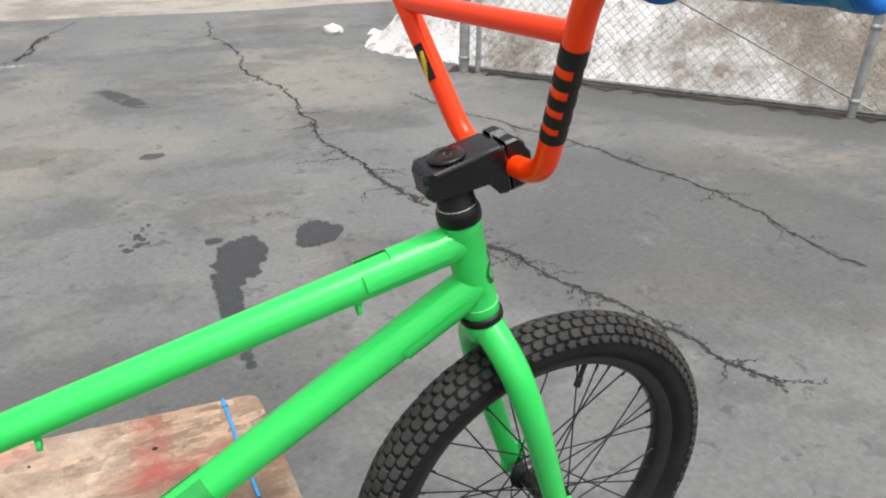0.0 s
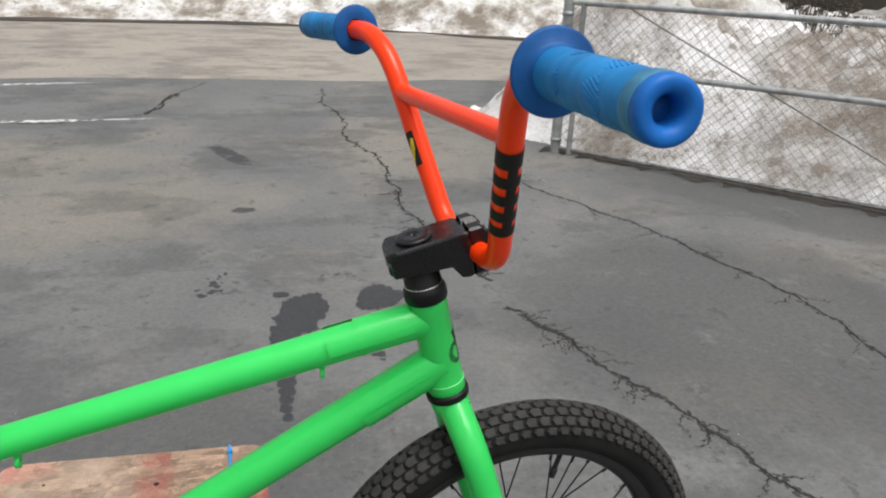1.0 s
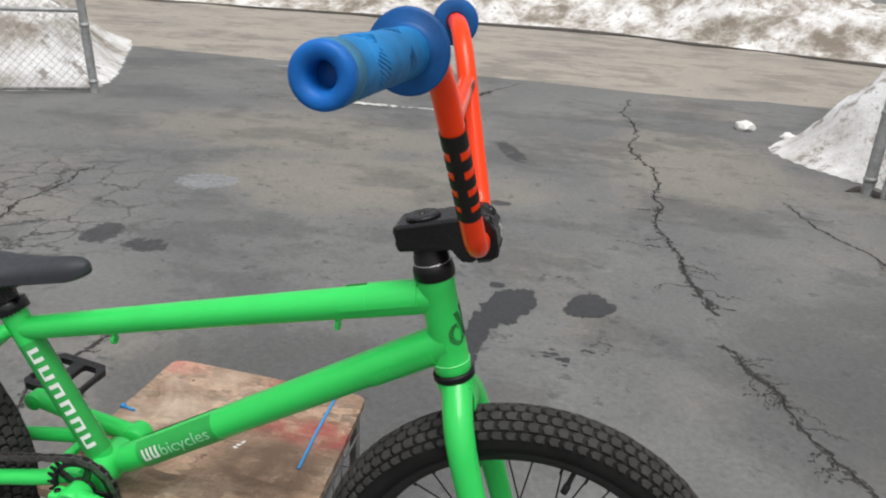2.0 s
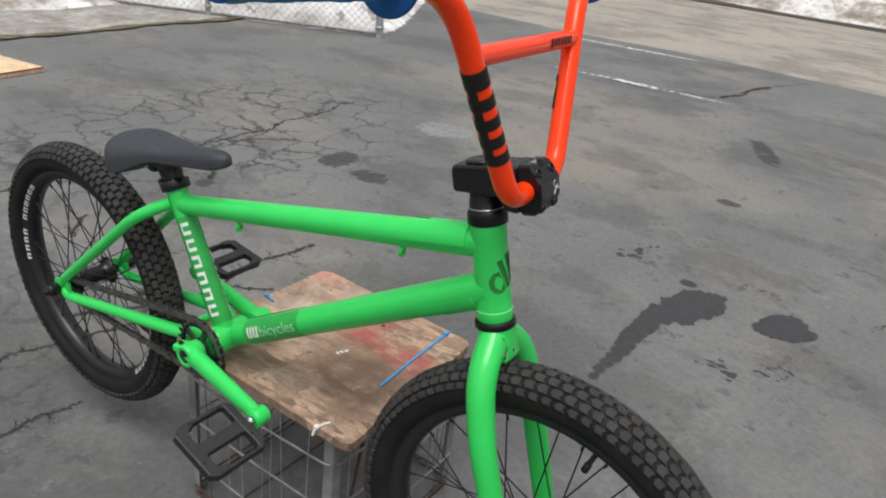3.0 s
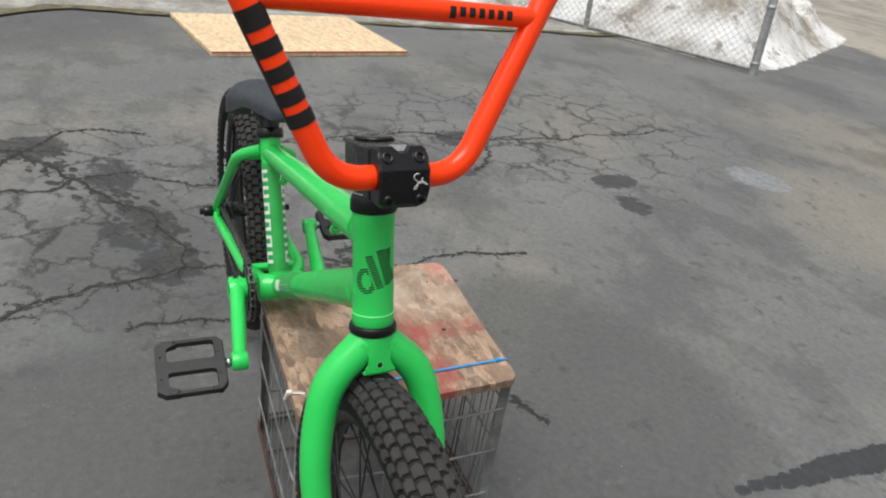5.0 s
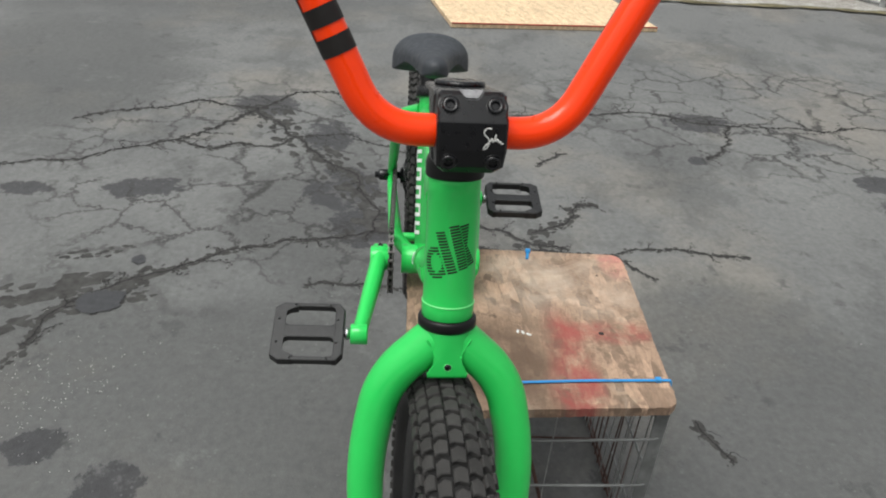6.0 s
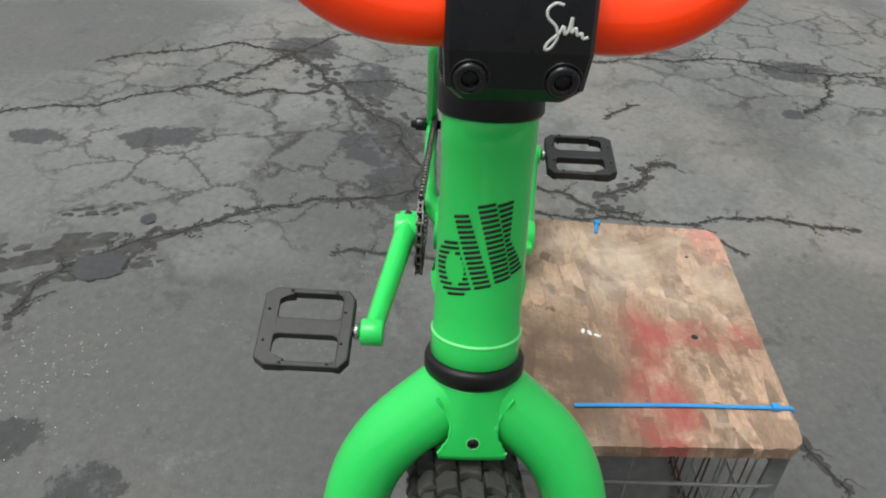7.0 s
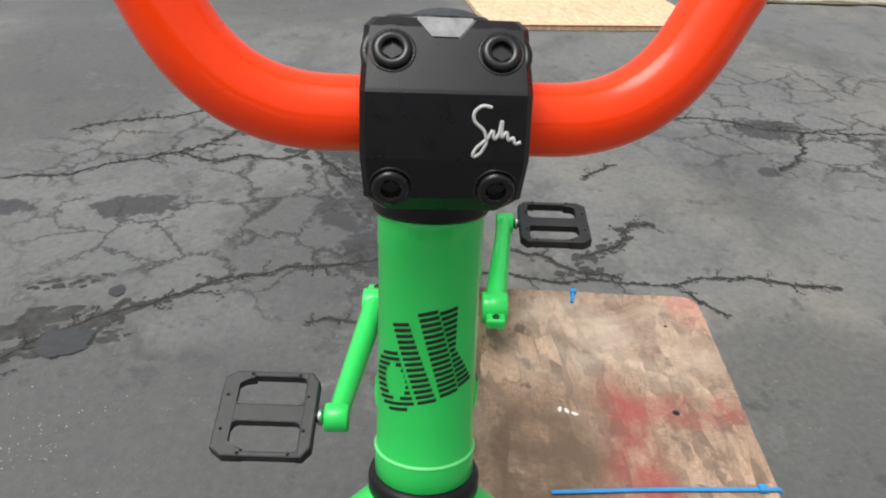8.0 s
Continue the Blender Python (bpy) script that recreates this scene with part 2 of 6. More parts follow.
def snow_material(name, soiled=0.0):
    m, t, b = nodes_of(name)
    n1, n2, n3 = noise_node(t, 1.7, 8, 0.68), noise_node(t, 7, 8, 0.75), noise_node(t, 50, 5, 0.75)
    c = ramp(t, n1.outputs[0], ((0.34 + soiled, (0.20, 0.17, 0.135)), (0.42 + soiled, (0.40, 0.37, 0.33)), (0.48 + soiled, (0.60, 0.585, 0.565)), (0.62 + soiled, (0.87, 0.87, 0.87))))
    c = mix(t, ramp(t, n2.outputs[0], ((0.54, g(0)), (0.61, g(0.8)))), c, (0.25, 0.205, 0.165))
    c = mix(t, ramp(t, n3.outputs[0], ((0.60, g(0)), (0.67, g(0.8)))), c, (0.10, 0.085, 0.07))
    soil = calc(t, "MULTIPLY", ramp(t, spot(t, 3.9, 2.1, 2.0, 1.2, -49), ((0.0, g(0)), (0.4, g(0.85)))), ramp(t, n2.outputs[0], ((0.36, g(0)), (0.52, g(1)))))
    c = mix(t, soil, c, (0.21, 0.175, 0.14))
    t.links.new(c, b.inputs["Base Color"])
    b.inputs["Roughness"].default_value = 0.8
    bump(t, b, mix(t, 0.4, n2.outputs[0], n3.outputs[0]), 0.9, 0.03)
    return m


SNOW = snow_material("dirty_old_snow")
ROAD_SNOW = snow_material("sand_soiled_snow", 0.05)


def verge_material():
    m, t, b = nodes_of("gravel_and_dead_grass")
    n1, n2 = noise_node(t, 5, 6, 0.7), noise_node(t, 70, 4, 0.7)
    c = ramp(t, n1.outputs[0], ((0.3, (0.17, 0.155, 0.13)), (0.5, (0.29, 0.275, 0.25)), (0.7, (0.46, 0.45, 0.43))))
    c = mix(t, 0.6, c, ramp(t, n2.outputs[0], ((0.3, g(0.25)), (0.7, g(0.75)))), "OVERLAY")
    t.links.new(c, b.inputs["Base Color"])
    b.inputs["Roughness"].default_value = 0.9
    bump(t, b, n2.outputs[0], 0.8, 0.01)
    return m


VERGE = verge_material()
MOSS = plain("mossy_dead_grass", (0.135, 0.12, 0.075), 0.9, vary=0.5, scale=14, relief=0.01, spec=0.1)
# wet dirt colour, which also paints shade by the fence and far curb
DIRT_SHADE = plain("wet_dirt_and_shade", (0.06, 0.052, 0.044), 0.85, vary=0.4, scale=3, spec=0.2)


def strand_board(name, base, spread, flake, stains, places=()):
    m, t, b = nodes_of(name)
    tc = t.nodes.new("ShaderNodeTexCoord")
    warp = noise_node(t, 14, 3)
    c, relief = None, None
    # two layers of flakes that lie across one another
    for k, (turn, sc) in enumerate(((25, flake), (-38, flake * 1.35), (80, flake * 0.8))):
        mp, add, v = t.nodes.new("ShaderNodeMapping"), t.nodes.new("ShaderNodeVectorMath"), t.nodes.new("ShaderNodeTexVoronoi")
        t.links.new(tc.outputs["Object"], mp.inputs[0])
        mp.inputs["Rotation"].default_value = (0, 0, radians(turn))
        mp.inputs["Scale"].default_value = (1.0, 3.4, 1.0)
        add.operation = "MULTIPLY_ADD"
        t.links.new(warp.outputs["Color"], add.inputs[0])
        add.inputs[1].default_value = (0.03, 0.05, 0.0)
        t.links.new(mp.outputs[0], add.inputs[2])
        t.links.new(add.outputs[0], v.inputs["Vector"])
        v.inputs["Scale"].default_value = sc
        v.inputs["Randomness"].default_value = 1.0
        tone = ramp(t, v.outputs["Color"], ((0.1, tuple(q * (1 - spread) for q in base)), (0.9, tuple(min(1, q * (1 + spread)) for q in base))))
        if c is None:
            c, relief = tone, v.outputs["Distance"]
        else:
            pick = noise_node(t, flake * 0.55 + 3 * k, 3, 0.6)
            c = mix(t, ramp(t, pick.outputs[0], ((0.47, g(0)), (0.53, g(1)))), c, tone)
    grain = noise_node(t, 60, 7, 0.75, stretch=(1, 3.4, 1))
    cross = noise_node(t, 75, 7, 0.75, stretch=(3.4, 1.4, 1))
    lay = noise_node(t, 9, 4, 0.6)
    fibre = mix(t, ramp(t, lay.outputs[0], ((0.46, g(0)), (0.54, g(1)))), grain.outputs[0], cross.outputs[0])
    c = mix(t, 0.55, c, ramp(t, fibre, ((0.32, g(0.24)), (0.68, g(0.76)))), "OVERLAY")
    gaps = noise_node(t, 26, 8, 0.8, stretch=(1.0, 2.6, 1))
    c = mix(t, ramp(t, gaps.outputs[0], ((0.60, g(0)), (0.68, g(0.8)))), c, tuple(q * 0.30 for q in base))
    flecks = noise_node(t, 48, 6, 0.8, stretch=(2.6, 1.0, 1))
    c = mix(t, ramp(t, flecks.outputs[0], ((0.62, g(0)), (0.68, g(0.5)))), c, tuple(min(1, q * 1.7) for q in base))
    for turn, sc in ((25, flake * 0.9), (-50, flake * 1.1)):
        mp, add, v = t.nodes.new("ShaderNodeMapping"), t.nodes.new("ShaderNodeVectorMath"), t.nodes.new("ShaderNodeTexVoronoi")
        t.links.new(tc.outputs["Object"], mp.inputs[0])
        mp.inputs["Rotation"].default_value = (0, 0, radians(turn))
        mp.inputs["Scale"].default_value = (0.8, 5.0, 1.0)
        add.operation = "MULTIPLY_ADD"
        t.links.new(warp.outputs["Color"], add.inputs[0])
        add.inputs[1].default_value = (0.08, 0.12, 0.0)
        t.links.new(mp.outputs[0], add.inputs[2])
        t.links.new(add.outputs[0], v.inputs["Vector"])
        v.feature = "DISTANCE_TO_EDGE"
        v.inputs["Scale"].default_value = sc
        seen = noise_node(t, 17 + turn * 0.1, 4, 0.6)
        line = calc(t, "MULTIPLY", ramp(t, v.outputs["Distance"], ((0.0, g(0.32)), (0.05, g(0)))), ramp(t, seen.outputs[0], ((0.45, g(0)), (0.55, g(1)))))
        c = mix(t, line, c, tuple(q * 0.28 for q in base))
    for scale, lo, hi, amount, colour in stains:
        s = noise_node(t, scale, 6, 0.66)
        s.inputs["Distortion"].default_value = 0.8
        c = mix(t, ramp(t, s.outputs[0], ((lo, g(0)), (hi, g(amount)))), c, colour)
    for x, y, rx, ry, turn, amount, colour in places:
        s = noise_node(t, 16, 6, 0.7)
        s.inputs["Distortion"].default_value = 0.5
        k = calc(t, "MULTIPLY", ramp(t, spot(t, x, y, rx, ry, turn), ((0.02, g(0)), (0.45, g(1)))), ramp(t, s.outputs[0], ((0.36, g(0)), (0.62, g(amount)))))
        c = mix(t, k, c, colour)
    t.links.new(c, b.inputs["Base Color"])
    t.links.new(ramp(t, grain.outputs[0], ((0.3, g(0.6)), (0.7, g(0.85)))), b.inputs["Roughness"])
    bump(t, b, mix(t, 0.5, relief, grain.outputs[0]), 0.6, 0.0022)
    return m


RED_STAIN, DARK_STAIN, PALE_STAIN = (0.31, 0.070, 0.058), (0.135, 0.085, 0.055), (0.56, 0.47, 0.38)
BOARD_MAT = strand_board("weathered_strand_board", (0.315, 0.212, 0.146), 0.50, 22,
                         ((10, 0.50, 0.66, 0.7, (0.17, 0.105, 0.068)), (7, 0.54, 0.66, 0.42, (0.52, 0.42, 0.32))),
                         ((0.105, 0.050, 0.16, 0.040, 4, 0.95, RED_STAIN), (0.145, 0.045, 0.08, 0.045, 0, 0.8, RED_STAIN), (0.028, 0.115, 0.034, 0.095, 4, 0.9, RED_STAIN), (-0.165, 0.165, 0.06, 0.03, 0, 0.8, (0.55, 0.20, 0.17)),
                          (0.10, -0.06, 0.10, 0.10, 0, 0.85, DARK_STAIN), (0.06, -0.02, 0.10, 0.08, 0, 0.6, DARK_STAIN), (-0.10, 0.0, 0.11, 0.10, 0, 0.45, PALE_STAIN), (-0.08, 0.12, 0.10, 0.08, 0, 0.4, PALE_STAIN)))
OSB_MAT = strand_board("fresh_strand_board", (0.66, 0.49, 0.31), 0.22, 18, ((14, 0.55, 0.7, 0.4, (0.40, 0.26, 0.15)),))


# ---- mesh helpers ----
def link(name, me, mat, parent=None, label="", m=None):
    if mat and not me.materials:
        me.materials.append(mat)
    ob = new(name, me)
    ob.parent = parent
    if m is not None:
        ob.matrix_local = m
    if label:
        tagged(ob, label)
    return ob


def part(name, bm, mat, parent, label="", m=None):
    me = bpy.data.meshes.new(name)
    bmesh.ops.recalc_face_normals(bm, faces=bm.faces)
    bm.to_mesh(me)
    bm.free()
    return link(name, me, mat, parent, label, m)


def thing(name, m, label, category, group="", kind=""):
    ob = new(name)
    ob.empty_display_size = 0.05
    ob.matrix_world = m
    return tagged(ob, label, category, group, kind)


def V(*a):
    return Vector(a)


def rounded(pts, radius, steps=7):
    """The polyline with its inner corners rounded."""
    pts = [Vector(p) for p in pts]
    out = [pts[0]]
    for a, b, c in zip(pts, pts[1:], pts[2:]):
        u, w = (a - b), (c - b)
        r = min(radius, u.length * 0.48, w.length * 0.48)
        p, q = b + u.normalized() * r, b + w.normalized() * r
        for k in range(steps + 1):
            s = k / steps
            out.append(p * (1 - s) ** 2 + b * 2 * s * (1 - s) + q * s * s)
    return out + [pts[-1]]


def add_tube(bm, pts, radii, seg=18, caps=True, squash=None):
    pts = [Vector(p) for p in pts]
    n = len(pts)
    if not hasattr(radii, "__len__"):
        radii = [radii] * n
    elif len(radii) == 2 and n > 2:
        total = [0.0]
        for a, b in zip(pts, pts[1:]):
            total.append(total[-1] + (b - a).length)
        radii = [radii[0] + (radii[1] - radii[0]) * s / total[-1] for s in total]
    tan = [(pts[min(k + 1, n - 1)] - pts[max(k - 1, 0)]).normalized() for k in range(n)]
    side = tan[0].cross(V(0, 1, 0) if abs(tan[0].y) < 0.9 else V(1, 0, 0)).normalized()
    rings = []
    for k in range(n):
        side = (side - tan[k] * side.dot(tan[k])).normalized()
        up = tan[k].cross(side)
        ring = []
        for q in range(seg):
            a = 2 * math.pi * q / seg
            d = side * math.cos(a) + up * math.sin(a)
            if squash:
                d = V(d.x * squash[0], d.y * squash[1], d.z * squash[2])
            ring.append(bm.verts.new(pts[k] + d * radii[k]))
        rings.append(ring)
    for a, b in zip(rings, rings[1:]):
        for q in range(seg):
            f = bm.faces.new((a[q], a[(q + 1) % seg], b[(q + 1) % seg], b[q]))
            f.smooth = True
    if caps:
        for ring in (rings[0], rings[-1]):
            bm.faces.new([bm.verts.new(v.co) for v in ring])
    return bm


def tube(pts, radii, seg=18, caps=True, squash=None):
    return add_tube(bmesh.new(), pts, radii, seg, caps, squash)


def add_lathe(bm, profile, base, axis, seg=32, arc=(0.0, 2 * math.pi), close=False):
    """profile: (radius, height along the axis) pairs."""
    base, axis = Vector(base), Vector(axis).normalized()
    side = axis.cross(V(0, 1, 0) if abs(axis.y) < 0.9 else V(1, 0, 0)).normalized()
    up = axis.cross(side)
    full = arc[1] - arc[0] > 6.28
    count = seg if full else seg + 1
    rings = []
    for k in range(count):
        a = arc[0] + (arc[1] - arc[0]) * k / seg
        d = side * math.cos(a) + up * math.sin(a)
        rings.append([bm.verts.new(base + d * r + axis * h) for r, h in profile])
    for k in range(seg):
        a, b = rings[k], rings[(k + 1) % count]
        last = len(profile) if close else len(profile) - 1
        for q in range(last):
            w = (q + 1) % len(profile)
            f = bm.faces.new((a[q], a[w], b[w], b[q]))
            f.smooth = True
    bmesh.ops.remove_doubles(bm, verts=[v for r in rings for v in r], dist=1e-6)
    return bm


def lathe(profile, base, axis, seg=32, **k):
    return add_lathe(bmesh.new(), profile, base, axis, seg, **k)


def add_cyl(bm, base, axis, r, h, seg=20, edge=0.0006):
    return add_lathe(bm, [(0, 0), (r - edge, 0), (r, edge), (r, h - edge), (r - edge, h), (0, h)], base, axis, seg)


def add_box(bm, size, m, bevel=0.0, seg=2):
    made = bmesh.ops.create_cube(bm, size=1.0)["verts"]
    for v in made:
        v.co = V(v.co.x * size[0], v.co.y * size[1], v.co.z * size[2])
    if bevel:
        edges = list({e for v in made for e in v.link_edges})
        got = bmesh.ops.bevel(bm, geom=edges, offset=bevel, segments=seg, affect="EDGES", profile=0.5)
        made = list({v for f in got["faces"] for v in f.verts} | {v for v in made if v.is_valid})
    for v in made:
        v.co = m @ v.co
    return bm


def add_prism(bm, outline, m, depth, bevel=0.0):
    """An outline in the local xy plane, extruded along z from 0 to depth."""
    low = [bm.verts.new(V(x, y, 0)) for x, y in outline]
    top = [bm.verts.new(V(x, y, depth)) for x, y in outline]
    n = len(outline)
    bm.faces.new(low[::-1])
    lid = bm.faces.new(top)
    for k in range(n):
        bm.faces.new((low[k], low[(k + 1) % n], top[(k + 1) % n], top[k]))
    verts = low + top
    if bevel:
        got = bmesh.ops.bevel(bm, geom=list(lid.edges), offset=bevel, segments=2, affect="EDGES", profile=0.5)
        verts = list({v for v in verts if v.is_valid} | {v for f in got["faces"] for v in f.verts})
    for v in verts:
        v.co = m @ v.co
    return bm


def add_patch(bm, p0, p1, r, a0, a1, ref, n=8, thick=0.0007):
    """A thin curved sticker on a tube from p0 to p1, from angle a0 to a1 (degrees) round it, counted from ref."""
    p0, p1 = Vector(p0), Vector(p1)
    ax = (p1 - p0).normalized()
    s = (Vector(ref) - ax * Vector(ref).dot(ax)).normalized()
    u = ax.cross(s)
    rows = []
    for k in range(n + 1):
        a = radians(a0 + (a1 - a0) * k / n)
        d = s * math.cos(a) + u * math.sin(a)
        rows.append([bm.verts.new(p + d * (r + e)) for p in (p0, p1) for e in (0.0, thick)])
    for a, b in zip(rows, rows[1:]):
        f = bm.faces.new((a[1], b[1], b[3], a[3]))
        f.smooth = True
        if thick > 0.00055:
            for ring in ((a[0], b[0], b[1], a[1]), (a[2], b[2], b[3], a[3])):
                bm.faces.new([bm.verts.new(v.co) for v in ring])
    return bm


def moved(bm, m):
    bmesh.ops.transform(bm, matrix=m, verts=bm.verts)
    return bm


def ease(a, b, v):
    """Rises softly from 0 at a to 1 at b."""
    s = max(0.0, min(1.0, (v - a) / (b - a)))
    return s * s * (3 - 2 * s)


# ---- the ground: a driveway that falls away towards the road ----
SLOPE_X, SLOPE_Y = -0.0117, -0.0382
gx = V(1, 0, SLOPE_X).normalized()
gz = V(-SLOPE_X, -SLOPE_Y, 1).normalized()
gy = gz.cross(gx)
GROUND = Matrix((gx, gy, gz)).transposed().to_4x4()
FAR = 15.0


def ground_z(x, y):
    return SLOPE_X * x + SLOPE_Y * y


def on_ground(x, y, lift=0.0):
    """A point of the driveway, from plan coordinates."""
    return V(x, y, ground_z(x, y)) + gz * lift


def height_field(name, xs, ys, z, mat, label, category="ground", kind="structure"):
    bm = bmesh.new()
    grid = [[bm.verts.new((x, y, z(x, y))) for y in ys] for x in xs]
    for i in range(len(xs) - 1):
        for j in range(len(ys) - 1):
            f = bm.faces.new((grid[i][j], grid[i + 1][j], grid[i + 1][j + 1], grid[i][j + 1]))
            f.smooth = True
    ob = part(name, bm, mat, None)
    return tagged(ob, label, category, "", kind)


def spread(a, b, n, power):
    """Steps that are fine in the middle and coarse at both ends."""
    out = []
    for k in range(n + 1):
        s = 2 * k / n - 1
        q = math.copysign(abs(s) ** power, s)
        out.append((a + b) / 2 + (b - a) / 2 * q)
    return out


def sheet_z(x, y):
    """The driveway's plane, level again far away."""
    return SLOPE_X * max(-14.0, min(x, 14.0)) + SLOPE_Y * max(-14.0, min(y, FAR))


ground = height_field("ground", spread(-160, 160, 150, 2.4), spread(-160, 160, 150, 2.4), sheet_z, ASPHALT,
                      "worn dark grey asphalt driveway with cracks and damp stains", "ground")


def road_end(x):
    """The far edge of the road, which comes nearer beyond the fence."""
    return 11.5 - 0.45 * max(0.0, min(x, 8.0))


bm = bmesh.new()
rows = []
for i in range(241):
    x = -60 + 0.5 * i
    near = 6.05 + 0.30 * noise.noise(V(x * 0.35, 0, 2)) + 0.14 * noise.noise(V(x * 1.7, 0, 7))
    far = road_end(x) + 0.5
    rows.append([bm.verts.new((x, near + (far - near) * j / 16, sheet_z(x, near + (far - near) * j / 16) + (0.012 if j else 0.0005))) for j in range(17)])
for a, b in zip(rows, rows[1:]):
    for j in range(16):
        bm.faces.new((a[j], b[j], b[j + 1], a[j + 1])).smooth = True
road = tagged(part("road", bm, ROAD_MAT, None), "sandy pale grey road surface at the end of the driveway", "road", "", "structure")

# unseen wall, added so that the stem's facets reflect something dark
bm = bmesh.new()
add_box(bm, (0.25, 26.0, 2.8), Matrix.Translation((9.9, 0.0, 1.1)), 0.01)
tagged(part("unseen_wall", bm, plain("dark_brown_blocker", (0.075, 0.062, 0.052), 0.8, vary=0.25, scale=3), None), "plain dark brown wall, unseen, added to darken reflections", "wall", "", "structure")

# ---- the bicycle: its own frame has its origin at the lower end of the head tube, x ahead, y to its left ----
BIKE = pose(0, 0, 0.6172, -1.48, 0, 0) @ pose(0, 0, 0, 0, 1.30, 0)
bike = thing("bicycle", BIKE, "green freestyle bicycle with an orange handlebar, propped on a crate", "bicycle")
AX = V(-0.240, 0, 0.971)          # steering axis
EX = V(0.971, 0, 0.240)           # ahead, square to it
STEER = Matrix.Rotation(radians(3.4), 4, AX)


def st(s, p, y=0.0):
    """A point by its place along the steering axis, ahead of it and to the left."""
    return AX * s + EX * p + V(0, y, 0)


BB = V(-0.473, 0, -0.246)
REAR = V(-0.857, 0, -0.2922)
SEAT_TOP = V(-0.585, 0, -0.019)
TT_FRONT, TT_BACK = V(-0.020, 0, 0.0925), V(-0.577, 0, -0.049)
DT_FRONT = V(-0.008, 0, 0.040)
HT_LOW, HT_TOP = 0.003, 0.118

# frame
HR = 0.0205
head_tube = part("head_tube", lathe([(0.0, HT_LOW), (HR, HT_LOW), (HR + 0.0007, HT_LOW + 0.001), (HR + 0.0007, HT_LOW + 0.012), (HR + 0.0002, HT_LOW + 0.0135),
                                     (HR, 0.03), (HR - 0.0003, 0.090), (HR, 0.104), (HR + 0.0003, 0.1055), (HR + 0.0003, HT_TOP - 0.001), (HR, HT_TOP), (0.0, HT_TOP)],
                                    (0, 0, 0), AX, 40), GREEN, bike)
# the weld ring's pale green stands in for the light it catches
for s in (HT_LOW + 0.0125,):
    part("weld_ring", lathe([(HR, s - 0.001), (HR + 0.0011, s - 0.0003), (HR + 0.0011, s + 0.0003), (HR, s + 0.001)], (0, 0, 0), AX, 40), GREEN_EDGE, head_tube, "thin weld ring, its caught light in pale green")


def stripe_on_head(a0, a1, s0, s1, slant):
    bm = bmesh.new()
    n = 5
    rows = []
    side = V(0, 1, 0)
    for k in range(n + 1):
        a = radians(a0 + (a1 - a0) * k / n)
        d = EX * math.cos(a) + side * math.sin(a)
        lift = slant * (k / n)
        rows.append([bm.verts.new(AX * (s + lift) + d * r) for s in (s0, s1) for r in (HR - 0.0004, HR + 0.00022)])
    for a, b in zip(rows, rows[1:]):
        f = bm.faces.new((a[1], b[1], b[3], a[3]))
        f.smooth = True
        bm.faces.new((a[0], b[0], b[1], a[1]))
        bm.faces.new((a[2], b[2], b[3], a[3]))
    return bm


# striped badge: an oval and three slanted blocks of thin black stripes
badge = bmesh.new()


def add_stripes(rows):
    """Thin bands (from angle, to angle, height) that climb a little round the tube."""
    for a0, a1, s in rows:
        if a1 > a0:
            s += 0.00008 * a0
            b = stripe_on_head(a0, a1, s - 0.00062, s + 0.00062, 0.00008 * (a1 - a0))
            me = bpy.data.meshes.new("scrap")
            b.to_mesh(me)
            b.free()
            badge.from_mesh(me)
            bpy.data.meshes.remove(me)


PITCH = 0.0024
for k in range(11):
    s = 0.0432 + PITCH * k
    h = (k - 5.0) / 5.5
    out = 31 * math.sqrt(max(0, 1 - h * h))
    hollow = 14 * math.sqrt(max(0, 1 - (h / 0.58) ** 2))
    mid = -31 - k * 1.1
    end = 2 - 2.25 * k - 10.5
    if hollow:
        add_stripes([(mid - out, mid - hollow, s), (mid + hollow, min(mid + out, end) - 1.5, s)])
    else:
        add_stripes([(mid - out, min(mid + out, end) - 1.5, s)])
for k in range(15):
    add_stripes([(2 - 2.25 * k - 10, 2 - 2.25 * k + 10, 0.0457 + PITCH * k)])
for k in range(16):
    add_stripes([(27 - 1.75 * k - 10.5, 27 - 1.75 * k + 10.5, 0.0467 + PITCH * k)])
for k in range(15):
    edge = 27 - 1.75 * (k + 0.5) + 12
    add_stripes([(edge, edge + 7 + 1.9 * abs(k - 7), 0.0467 + PITCH * k + PITCH * 0.5)])
tagged(part("badge", badge, STICKER_BLACK, head_tube, "black striped badge"), kind="stuff")

top_tube = part("top_tube", tube([TT_FRONT, TT_FRONT.lerp(TT_BACK, 0.5), TT_BACK], (0.0195, 0.0175, 0.0155), 24), GREEN, bike)
down_tube = part("down_tube", tube([DT_FRONT, DT_FRONT.lerp(BB, 0.5), DT_FRONT.lerp(BB, 0.93)], (0.0215, 0.0205, 0.0195), 24), GREEN, bike)
seat_tube = part("seat_tube", tube([BB, SEAT_TOP], 0.0165, 24), GREEN, bike)
part("bottom_bracket_shell", lathe([(0, -0.036), (0.0215, -0.036), (0.0225, -0.035), (0.0225, 0.035), (0.0215, 0.036), (0, 0.036)], BB, (0, 1, 0), 32), GREEN, bike)


